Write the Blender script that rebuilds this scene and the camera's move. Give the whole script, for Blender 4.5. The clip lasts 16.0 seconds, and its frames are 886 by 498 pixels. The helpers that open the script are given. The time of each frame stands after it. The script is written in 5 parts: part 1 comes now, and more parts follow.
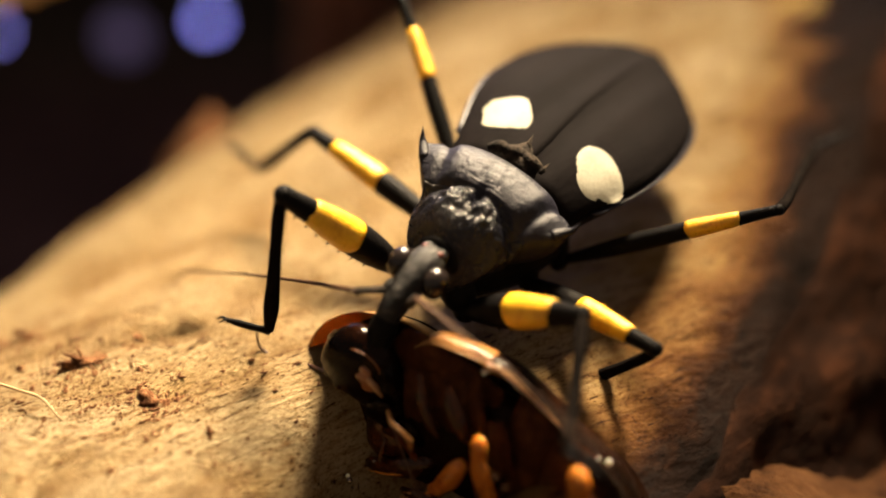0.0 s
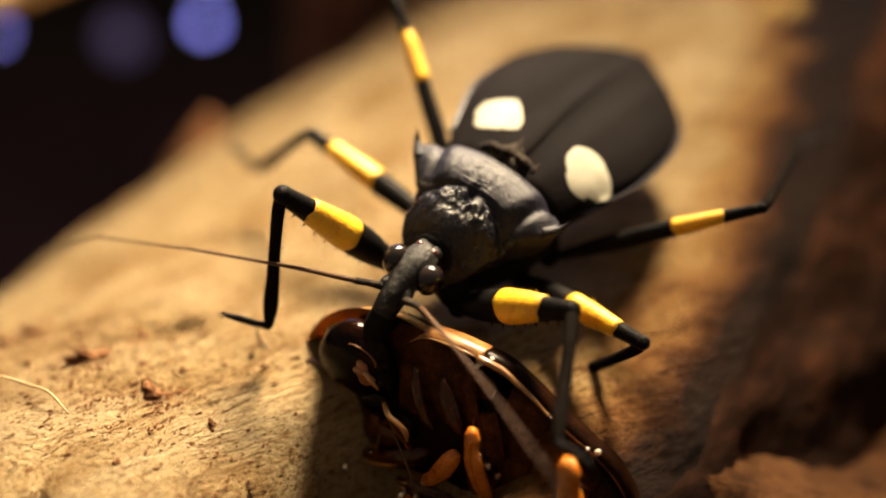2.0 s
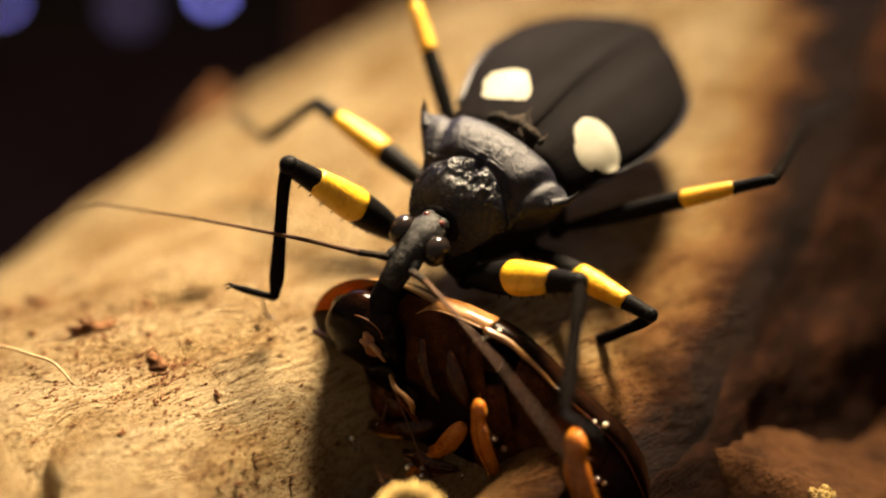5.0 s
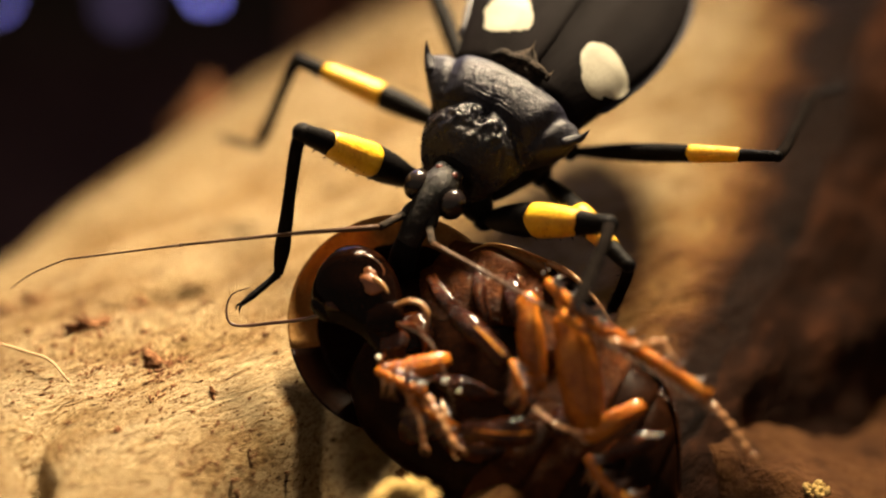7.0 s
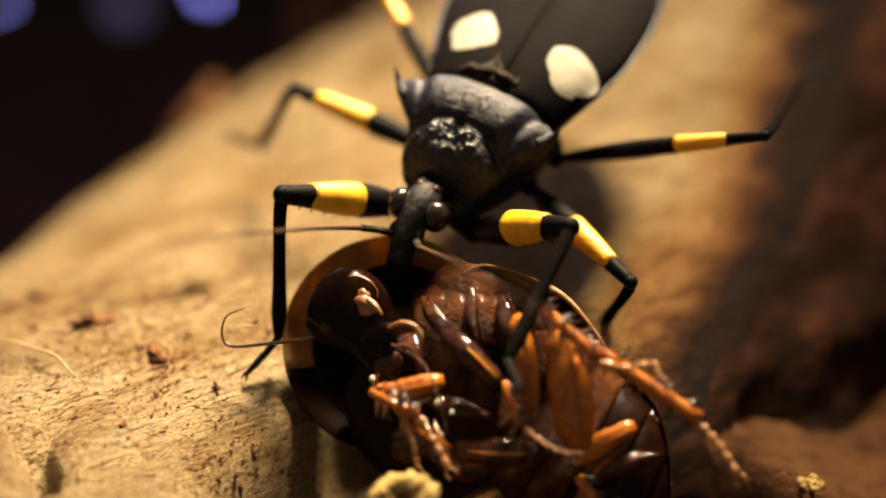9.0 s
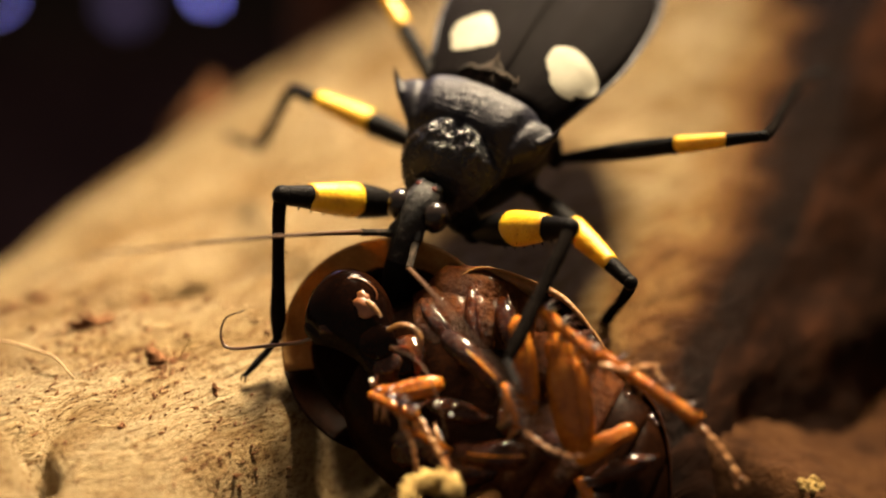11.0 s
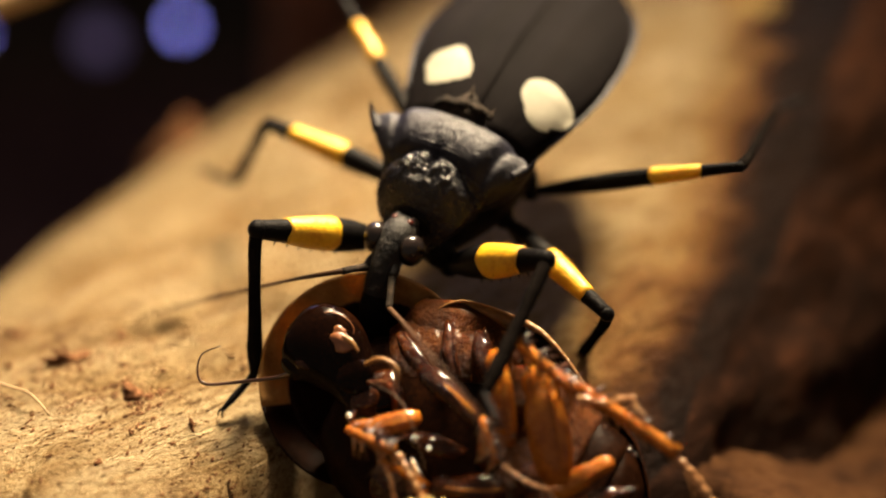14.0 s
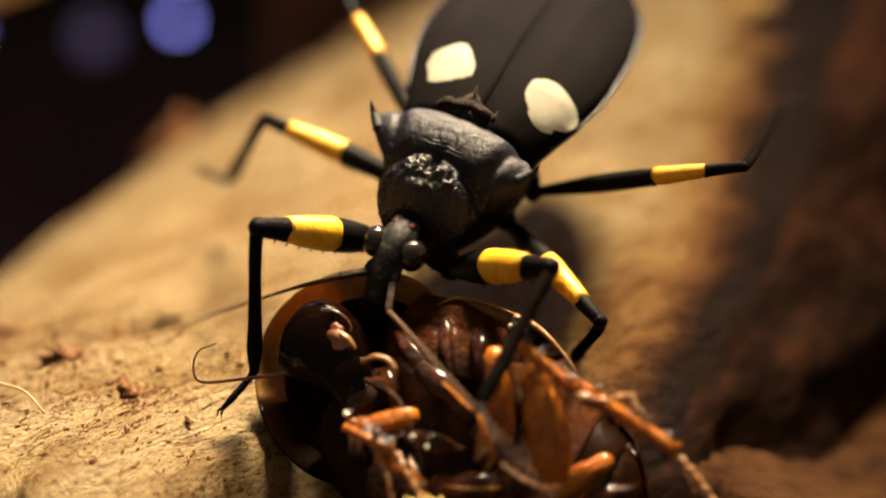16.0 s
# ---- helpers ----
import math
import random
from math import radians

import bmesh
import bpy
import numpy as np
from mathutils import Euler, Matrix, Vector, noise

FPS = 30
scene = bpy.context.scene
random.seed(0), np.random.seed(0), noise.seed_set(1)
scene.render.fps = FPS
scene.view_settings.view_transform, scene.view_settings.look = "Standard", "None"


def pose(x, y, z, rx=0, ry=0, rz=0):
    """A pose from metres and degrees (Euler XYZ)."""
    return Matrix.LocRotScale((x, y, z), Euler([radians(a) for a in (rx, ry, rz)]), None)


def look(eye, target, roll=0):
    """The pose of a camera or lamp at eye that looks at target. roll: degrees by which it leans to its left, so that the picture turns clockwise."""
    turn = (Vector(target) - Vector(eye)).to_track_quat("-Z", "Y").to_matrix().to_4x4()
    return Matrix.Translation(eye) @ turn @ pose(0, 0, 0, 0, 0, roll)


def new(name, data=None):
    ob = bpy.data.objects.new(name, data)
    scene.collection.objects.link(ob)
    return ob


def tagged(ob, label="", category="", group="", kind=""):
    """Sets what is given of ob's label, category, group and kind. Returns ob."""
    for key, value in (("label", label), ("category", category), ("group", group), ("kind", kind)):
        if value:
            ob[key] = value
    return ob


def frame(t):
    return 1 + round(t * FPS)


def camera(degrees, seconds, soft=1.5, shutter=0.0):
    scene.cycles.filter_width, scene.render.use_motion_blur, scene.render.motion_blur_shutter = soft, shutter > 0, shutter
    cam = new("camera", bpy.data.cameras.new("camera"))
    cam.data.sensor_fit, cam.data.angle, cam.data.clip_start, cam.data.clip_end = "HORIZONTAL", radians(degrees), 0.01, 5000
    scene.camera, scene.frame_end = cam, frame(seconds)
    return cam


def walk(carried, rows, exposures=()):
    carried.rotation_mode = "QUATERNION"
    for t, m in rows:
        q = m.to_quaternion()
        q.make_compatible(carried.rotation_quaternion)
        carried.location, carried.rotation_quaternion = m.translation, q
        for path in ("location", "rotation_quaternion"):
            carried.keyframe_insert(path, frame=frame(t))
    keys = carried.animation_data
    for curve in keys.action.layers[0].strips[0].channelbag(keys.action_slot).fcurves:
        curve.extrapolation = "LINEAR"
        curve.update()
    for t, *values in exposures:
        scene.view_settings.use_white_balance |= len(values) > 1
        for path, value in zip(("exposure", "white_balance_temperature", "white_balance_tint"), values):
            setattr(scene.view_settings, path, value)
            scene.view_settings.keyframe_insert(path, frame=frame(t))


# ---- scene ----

# All lengths below are in millimetres and are turned into metres by S.
S = 0.001

# ---------------------------------------------------------------- camera
cam = camera(24.0, 16.0, soft=2.0)
cam.data.dof.use_dof = True
cam.data.dof.focus_distance = 0.1163
cam.data.dof.aperture_fstop = 12.0
EYE, TILT = Vector((1.6, -95.1, 75.2)), 35.0
AHEAD = Vector((0, math.cos(radians(TILT)), -math.sin(radians(TILT))))
# seconds, millimetres forward, degrees of turn to the left, degrees of turn upwards
CAMERA_ROWS = (
    (0.0, 4.72, 0.203, 0.085), (0.5, 2.52, 0.196, 0.070), (1.0, 1.46, 0.200, 0.041), (1.5, 1.07, -0.006, 0.009),
    (2.0, 0.92, -0.004, 0.013), (2.5, 0.00, 0.000, 0.000), (3.0, 1.22, -0.026, -0.005), (3.5, 1.74, -0.025, 0.012),
    (4.0, 1.84, -0.029, 0.013), (4.5, 1.99, -0.003, -0.022), (4.7, 2.01, 0.267, -0.748), (5.1, 1.5, 0.22, -0.78),
    (6.8, 1.40, 0.155, -0.761), (7.0, 1.35, 0.050, -0.873), (7.5, 0.42, 0.026, -0.861), (8.0, -0.60, 0.043, -0.888),
    (8.5, -0.24, 0.056, -0.919), (9.0, -0.51, 0.059, -0.921), (11.5, -0.13, 0.035, -0.900), (12.0, -0.06, 0.036, -0.921),
    (12.5, 0.00, 0.031, -0.948), (13.0, -0.23, -0.218, -0.924), (13.5, 0.15, -0.684, -0.087), (14.0, -0.13, -0.760, 0.004),
    (14.5, -0.49, -0.859, -0.080), (15.0, 0.75, -0.842, -0.091), (15.5, 0.80, -0.840, -0.084), (16.0, 0.66, -0.846, -0.090),
)
walk(cam, [(t, pose(*((EYE + AHEAD * d) * S), 90 - TILT + up, 0, left)) for t, d, left, up in CAMERA_ROWS],
     ((0.0, 0.28), (1.0, 0.23), (4.7, 0.20), (7.0, 0.15), (9.0, 0.13), (12.0, 0.07), (14.0, 0.05), (16.0, 0.06)))

# ---------------------------------------------------------------- light
world = bpy.data.worlds.new("world")
scene.world = world
world.use_nodes = True
world.node_tree.nodes["Background"].inputs[0].default_value = (1.0, 0.74, 0.54, 1)
world.node_tree.nodes["Background"].inputs[1].default_value = 0.26


def spot(name, at, target, cone, blend_, power, radius, colour):
    data = bpy.data.lights.new(name, "SPOT")
    data.spot_size, data.spot_blend, data.energy, data.color = radians(cone), blend_, power, colour
    data.shadow_soft_size = radius * S
    ob = new(name, data)
    ob.matrix_world = look(Vector(at) * S, Vector(target) * S)
    return ob


# the warm terrarium lamp above and behind the log, and bluish daylight from the room behind
spot("terrarium_lamp", (36, 140, 168), (-11, 10, 0), 26.5, 0.75, 22.5, 34, (1.0, 0.78, 0.50))
day = bpy.data.lights.new("room_daylight", "AREA")
day.shape, day.size, day.size_y, day.energy, day.color = "RECTANGLE", 0.16, 0.10, 0.14, (0.38, 0.42, 1.0)
new("room_daylight", day).matrix_world = look((-0.03, 0.29, 0.09), (0.005, 0.01, 0.008))


# ---------------------------------------------------------------- materials
def shader(name, colours, scale=1.0, stretch=(1, 1, 1), rough=0.5, bump=0.0, bump_scale=3.0, metal=0.0, coat=0.0,
           fine=0.0, spread=(0.35, 0.65), rough_var=0.0, trans=0.0, sss=0.0, sheen=0.0, spec=0.5):
    """A procedural surface: two scales of noise in millimetres over a ramp of colours, and a relief of its own."""
    m = bpy.data.materials.new(name)
    m.use_nodes = True
    nt = m.node_tree
    nodes, link = nt.nodes, nt.links.new
    b = nodes["Principled BSDF"]
    co = nodes.new("ShaderNodeTexCoord")
    mp = nodes.new("ShaderNodeMapping")
    mp.inputs["Scale"].default_value = [1 / S * k for k in stretch]
    link(co.outputs["Object"], mp.inputs["Vector"])

    def tex(sc, detail=6, rough_=0.6):
        n = nodes.new("ShaderNodeTexNoise")
        n.inputs["Scale"].default_value, n.inputs["Detail"].default_value = sc, detail
        n.inputs["Roughness"].default_value = rough_
        link(mp.outputs["Vector"], n.inputs["Vector"])
        return n.outputs["Fac"]

    ramp = nodes.new("ShaderNodeValToRGB")
    els = ramp.color_ramp.elements
    while len(els) < len(colours):
        els.new(0.5)
    for i, c in enumerate(colours):
        els[i].position = spread[0] + (spread[1] - spread[0]) * i / max(1, len(colours) - 1)
        els[i].color = (*c, 1)
    big, small = tex(scale), tex(scale * 7.3, 8)
    mix = nodes.new("ShaderNodeMix")
    mix.inputs[0].default_value = 0.4
    link(big, mix.inputs[2]), link(small, mix.inputs[3])
    link(mix.outputs[0], ramp.inputs[0]), link(ramp.outputs[0], b.inputs["Base Color"])
    b.inputs["Roughness"].default_value, b.inputs["Metallic"].default_value = rough, metal
    b.inputs["Coat Weight"].default_value, b.inputs["Coat Roughness"].default_value = coat, 0.07
    b.inputs["Transmission Weight"].default_value, b.inputs["Subsurface Weight"].default_value = trans, sss
    b.inputs["Subsurface Radius"].default_value = (1.0 * S, 0.45 * S, 0.2 * S)
    b.inputs["Subsurface Scale"].default_value = 1.0
    b.inputs["Sheen Weight"].default_value = sheen
    b.inputs["Specular IOR Level"].default_value = spec
    if rough_var:
        r = nodes.new("ShaderNodeMapRange")
        r.inputs["To Min"].default_value, r.inputs["To Max"].default_value = rough - rough_var, rough + rough_var
        link(tex(bump_scale * 0.7), r.inputs["Value"]), link(r.outputs[0], b.inputs["Roughness"])
    if bump:
        bp = nodes.new("ShaderNodeBump")
        bp.inputs["Strength"].default_value, bp.inputs["Distance"].default_value = 1.0, bump * S
        link(tex(bump_scale, 8, 0.65), bp.inputs["Height"]), link(bp.outputs[0], b.inputs["Normal"])
    return m


# where the far bark begins, in sixtieths of a metre across the log
FAR_EDGE = 0.70


def wood_shader():
    """Pale bare wood: fibre along x, blotches, dark specks and fine splits."""
    m = bpy.data.materials.new("bare_wood")
    m.use_nodes = True
    nt = m.node_tree
    nodes, link = nt.nodes, nt.links.new
    b = nodes["Principled BSDF"]
    co = nodes.new("ShaderNodeTexCoord")
    grain = nodes.new("ShaderNodeMapping")   # the fibre runs askew to the log
    grain.inputs["Rotation"].default_value = (0, 0, radians(18))
    link(co.outputs["Object"], grain.inputs["Vector"])

    def tex(sx, sy, detail, rough_=0.6, kind="ShaderNodeTexNoise"):
        mp = nodes.new("ShaderNodeMapping")
        mp.inputs["Scale"].default_value = (sx / S, sy / S, sy / S)
        link(grain.outputs["Vector"], mp.inputs["Vector"])
        n = nodes.new(kind)
        n.inputs["Scale"].default_value = 1.0
        n.inputs["Detail"].default_value, n.inputs["Roughness"].default_value = detail, rough_
        link(mp.outputs["Vector"], n.inputs["Vector"])
        return n.outputs["Fac"]

    def ramp(src, stops):
        r = nodes.new("ShaderNodeValToRGB")
        els = r.color_ramp.elements
        while len(els) < len(stops):
            els.new(0.5)
        for e, (p, c) in zip(els, stops):
            e.position, e.color = p, (*c, 1)
        link(src, r.inputs[0])
        return r.outputs[0]

    def mult(a, c, fac=1.0):
        x = nodes.new("ShaderNodeMix")
        x.data_type, x.blend_type = "RGBA", "MULTIPLY"
        x.inputs[0].default_value = fac
        link(a, x.inputs[6]), link(c, x.inputs[7])
        return x.outputs[2]

    base = ramp(tex(0.05, 0.09, 5), [(0.3, (0.345, 0.245, 0.125)), (0.5, (0.50, 0.385, 0.215)), (0.7, (0.615, 0.50, 0.31))])
    fibre = ramp(tex(0.30, 2.6, 6, 0.65), [(0.34, (0.50, 0.38, 0.27)), (0.47, (0.90, 0.87, 0.84)), (0.7, (1, 1, 1))])
    speck = ramp(tex(1.1, 1.9, 8, 0.75), [(0.34, (0.13, 0.07, 0.035)), (0.39, (0.80, 0.74, 0.66)), (0.45, (1, 1, 1))])
    split = ramp(tex(0.42, 3.4, 8, 0.70), [(0.36, (0.10, 0.05, 0.025)), (0.40, (0.75, 0.68, 0.6)), (0.45, (1, 1, 1))])
    fleck = ramp(tex(4.0, 7.0, 6, 0.75), [(0.375, (0.12, 0.065, 0.03)), (0.415, (0.72, 0.64, 0.54)), (0.47, (1, 1, 1))])
    # bark-brown wood by the bark's edge, blackened with the near flank's painted shade
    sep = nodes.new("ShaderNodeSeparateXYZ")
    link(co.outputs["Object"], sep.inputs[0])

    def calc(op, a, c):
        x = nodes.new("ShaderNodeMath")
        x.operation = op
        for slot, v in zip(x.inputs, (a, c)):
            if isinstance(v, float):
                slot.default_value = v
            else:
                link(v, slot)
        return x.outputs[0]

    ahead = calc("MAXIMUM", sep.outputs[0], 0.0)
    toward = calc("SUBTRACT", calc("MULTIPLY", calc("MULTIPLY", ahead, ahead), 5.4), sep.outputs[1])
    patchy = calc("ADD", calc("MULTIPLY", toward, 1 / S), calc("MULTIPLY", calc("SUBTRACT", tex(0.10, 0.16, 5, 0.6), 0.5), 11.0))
    bark_and_shade = ramp(calc("DIVIDE", patchy, 15.0), [(0.34, (1, 1, 1)), (0.52, (0.80, 0.66, 0.48)), (0.65, (0.46, 0.29, 0.16)), (0.74, (0.14, 0.065, 0.03)), (0.83, (0.035, 0.014, 0.007))])
    mottle = ramp(tex(0.13, 0.22, 4, 0.55), [(0.36, (0.64, 0.55, 0.42)), (0.46, (0.88, 0.83, 0.75)), (0.56, (1, 1, 1))])
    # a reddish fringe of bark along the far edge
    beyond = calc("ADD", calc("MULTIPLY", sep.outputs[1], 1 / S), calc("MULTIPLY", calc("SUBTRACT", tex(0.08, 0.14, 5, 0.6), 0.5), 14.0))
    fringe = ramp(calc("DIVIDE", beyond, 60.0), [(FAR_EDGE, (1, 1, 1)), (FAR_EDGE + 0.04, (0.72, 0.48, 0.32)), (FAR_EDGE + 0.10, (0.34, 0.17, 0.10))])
    link(mult(mult(mult(mult(mult(mult(mult(base, fibre), speck), split), fleck), mottle), bark_and_shade), fringe), b.inputs["Base Color"])
    b.inputs["Roughness"].default_value = 0.8
    b.inputs["Specular IOR Level"].default_value = 0.08
    add = nodes.new("ShaderNodeMath")
    add.operation = "ADD"
    link(tex(0.4, 2.4, 9, 0.72), add.inputs[0]), link(tex(1.2, 1.9, 9, 0.8), add.inputs[1])
    ridged = calc("ADD", add.outputs[0], calc("MULTIPLY", tex(0.8, 4.2, 3, 0.5), 0.55))
    bp = nodes.new("ShaderNodeBump")
    bp.inputs["Strength"].default_value, bp.inputs["Distance"].default_value = 1.0, 2.1 * S
    link(ridged, bp.inputs["Height"]), link(bp.outputs[0], b.inputs["Normal"])
    return m


def glow(name, colour, strength):
    m = bpy.data.materials.new(name)
    m.use_nodes = True
    b = m.node_tree.nodes["Principled BSDF"]
    b.inputs["Base Color"].default_value = (*colour, 1)
    b.inputs["Emission Color"].default_value = (*colour, 1)
    b.inputs["Emission Strength"].default_value = strength
    return m


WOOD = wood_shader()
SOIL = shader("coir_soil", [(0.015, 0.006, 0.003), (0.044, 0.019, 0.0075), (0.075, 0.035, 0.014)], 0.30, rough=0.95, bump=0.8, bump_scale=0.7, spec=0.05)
# darker copy of the soil: the unlit distance is put into its colour
UNLIT_SOIL = shader("soil_darkened_as_unlit", [(0.016, 0.010, 0.009), (0.040, 0.022, 0.018), (0.08, 0.045, 0.035)], 0.10, rough=0.95, bump=0.8, bump_scale=0.5, spec=0.05)
DARK = shader("dark_panel", [(0.010, 0.007, 0.006), (0.018, 0.012, 0.010)], 0.02, rough=0.7, bump=0.3, bump_scale=0.05, spec=0.1)
BLACK = shader("black_cuticle", [(0.0025, 0.0022, 0.0024), (0.0055, 0.005, 0.005)], 0.8, rough=0.40, bump=0.07, bump_scale=5, rough_var=0.10, spec=0.04)
LEATHER = shader("satin_black_cuticle", [(0.004, 0.004, 0.009), (0.008, 0.008, 0.016)], 0.5, rough=0.44, bump=0.14, bump_scale=1.9, rough_var=0.10, spec=0.26)
KNOBBLY = shader("knobbly_black_cuticle", [(0.002, 0.002, 0.004), (0.004, 0.004, 0.007)], 0.6, rough=0.28, bump=0.16, bump_scale=2.2, rough_var=0.08, spec=0.34)
WING = shader("matt_black_wing", [(0.0022, 0.0016, 0.0018), (0.0045, 0.0033, 0.0034)], 0.4, (0.3, 1, 1), rough=0.8, bump=0.05, bump_scale=3, rough_var=0.06, spec=0.03)
RIM = shader("blue_black_rim", [(0.004, 0.004, 0.009), (0.008, 0.008, 0.016)], 0.6, rough=0.45, bump=0.05, bump_scale=3, spec=0.2)
YELLOW = shader("yellow_band", [(0.46, 0.22, 0.006), (0.62, 0.345, 0.010), (0.70, 0.42, 0.014)], 0.7, rough=0.38, bump=0.09, bump_scale=2.5, sss=0.1)
CREAM = shader("cream_spot", [(0.20, 0.188, 0.145), (0.25, 0.238, 0.19)], 0.6, rough=0.65, bump=0.04, bump_scale=5, spec=0.2)
HEADM = shader("dusty_black_cuticle", [(0.003, 0.003, 0.0035), (0.010, 0.009, 0.009), (0.09, 0.082, 0.07)], 1.5, rough=0.42, bump=0.14, bump_scale=3.0, spread=(0.46, 0.68), spec=0.2)
EYE_M = shader("dark_eye", [(0.005, 0.004, 0.004), (0.012, 0.008, 0.007)], 2, rough=0.16, coat=0.15, bump=0.015, bump_scale=14, spec=0.3)
OCELLUS = shader("red_ocellus", [(0.05, 0.008, 0.006), (0.09, 0.014, 0.009)], 2, rough=0.2, coat=0.3)
DUST = shader("dusty_scutellum", [(0.005, 0.004, 0.004), (0.016, 0.012, 0.009), (0.07, 0.05, 0.035)], 1.6, rough=0.8, bump=0.35, bump_scale=4, spec=0.1)
SHIN = shader("black_shin_cuticle", [(0.003, 0.0025, 0.0025), (0.010, 0.008, 0.007)], 1.6, rough=0.5, bump=0.10, bump_scale=4, rough_var=0.15, spec=0.0)
FEELER = shader("brown_feeler", [(0.035, 0.018, 0.010), (0.07, 0.036, 0.018)], 1.0, rough=0.5, bump=0.03, bump_scale=8, spec=0.12)
AMBER = shader("amber_cuticle", [(0.16, 0.072, 0.018), (0.23, 0.118, 0.036), (0.30, 0.170, 0.062)], 0.7, rough=0.38, coat=0.2, sss=0.04, bump=0.08, bump_scale=2, spec=0.15)
RUST = shader("rust_leg_cuticle", [(0.14, 0.030, 0.002), (0.28, 0.085, 0.007), (0.42, 0.16, 0.018)], 0.5, rough=0.18, coat=0.45, bump=0.12, bump_scale=3.0, spec=0.08, sss=0.25, rough_var=0.07)
BROWN = shader("brown_belly_cuticle", [(0.009, 0.002, 0.0005), (0.026, 0.006, 0.0012), (0.08, 0.022, 0.0035)], 0.7, rough=0.16, coat=0.35, bump=0.22, bump_scale=3.2, spec=0.05, rough_var=0.06)
PITCH = shader("dark_brown_cuticle", [(0.0016, 0.0006, 0.0004), (0.0035, 0.0012, 0.0006), (0.010, 0.003, 0.0012)], 0.5, rough=0.12, coat=0.06, bump=0.03, bump_scale=1.8, spec=0.04)
BELLY = shader("black_belly_cuticle", [(0.003, 0.001, 0.0005), (0.006, 0.002, 0.0008), (0.014, 0.0045, 0.0016)], 0.5, rough=0.36, coat=0.03, bump=0.04, bump_scale=1.8, spec=0.02)
DULL = shader("brown_membrane", [(0.015, 0.004, 0.001), (0.042, 0.012, 0.003), (0.10, 0.032, 0.008)], 0.9, rough=0.36, bump=0.35, bump_scale=2.4, spec=0.04, sss=0.3, coat=0.03, rough_var=0.1)
SPINE = shader("dark_spine", [(0.02, 0.007, 0.004), (0.06, 0.02, 0.008)], 1.0, rough=0.3, coat=0.3)
PALEFOOT = shader("pale_foot_cuticle", [(0.22, 0.075, 0.02), (0.36, 0.17, 0.065), (0.46, 0.28, 0.14)], 1.6, rough=0.3, coat=0.4)
WET = shader("clear_wet_drop", [(0.03, 0.012, 0.005), (0.05, 0.02, 0.008)], 1, rough=0.03, coat=1.0, spec=0.8)
TEGMEN = shader("amber_wing_case", [(0.05, 0.018, 0.005), (0.20, 0.090, 0.024), (0.32, 0.16, 0.05)], 0.45, (0.4, 1.2, 1), rough=0.36, coat=0.15, sss=0.04, bump=0.10, bump_scale=2.5, spec=0.15)
MILKY = shader("milky_drop_and_glint", [(0.50, 0.47, 0.40), (0.62, 0.58, 0.5)], 1.5, rough=0.12, coat=0.8, sss=0.2)
GOLD = shader("golden_wing_edge", [(0.16, 0.065, 0.016), (0.30, 0.15, 0.045)], 0.9, rough=0.28, coat=0.4, bump=0.12, bump_scale=3)
FACE = shader("orange_face_patch", [(0.10, 0.030, 0.008), (0.20, 0.070, 0.020)], 0.8, rough=0.36, coat=0.15)
CRUMB = shader("brown_crumb", [(0.035, 0.014, 0.006), (0.11, 0.046, 0.018), (0.24, 0.12, 0.055)], 1.2, rough=0.9, bump=0.3, bump_scale=3, spec=0.1)
LICHEN = shader("yellow_lichen", [(0.13, 0.075, 0.014), (0.36, 0.24, 0.065), (0.52, 0.38, 0.14)], 1.2, rough=0.9, bump=0.3, bump_scale=4)
# bark brown taken to near black to carry the near flank's shade
SHADED_BARK = shader("bark_blackened_for_shade", [(0.004, 0.0018, 0.0012), (0.011, 0.0045, 0.0025), (0.04, 0.015, 0.007)], 0.14, (0.4, 1, 1), rough=0.95, bump=0.5, bump_scale=0.9, spec=0.03)
BARK_RED = shader("reddish_bark", [(0.05, 0.020, 0.014), (0.15, 0.060, 0.038), (0.26, 0.115, 0.075)], 0.15, rough=0.85, bump=0.5, bump_scale=0.9)
FIBRE = shader("pale_fibre", [(0.24, 0.15, 0.065), (0.34, 0.23, 0.11)], 1.0, rough=0.6, bump=0.05, bump_scale=4)
BLUE = glow("blue_reflected_window", (0.25, 0.24, 0.80), 5.6)
BLUE_LOW = glow("fainter_blue_reflection", (0.24, 0.22, 0.7), 4.0)
BLUE_DIM = glow("dim_blue_reflection", (0.20, 0.16, 0.34), 0.24)


# ---------------------------------------------------------------- mesh helpers
def mesh_of(name, bm, material):
    bmesh.ops.recalc_face_normals(bm, faces=bm.faces)
    me = bpy.data.meshes.new(name)
    for v in bm.verts:
        v.co *= S
    for f in bm.faces:
        f.smooth = True
    bm.to_mesh(me)
    bm.free()
    me.materials.append(material)
    return me


def part(name, bm, material, parent, label=""):
    ob = new(name, mesh_of(name, bm, material))
    ob.parent = parent
    if label:
        ob["label"] = label
    return ob


def thing(name, bm, material, label, category, group="", kind=""):
    return tagged(new(name, mesh_of(name, bm, material)), label, category, group, kind)


def loft(bm, rings, closed=True, caps=True):
    """Skins rings of points, each a list of equal length."""
    vs = [[bm.verts.new(p) for p in r] for r in rings]
    n = len(vs[0])
    for a, b in zip(vs, vs[1:]):
        for i in range(n if closed else n - 1):
            j = (i + 1) % n
            bm.faces.new((a[i], a[j], b[j], b[i]))
    if caps and closed:
        bm.faces.new(vs[0][::-1])
        bm.faces.new(vs[-1])
    return vs


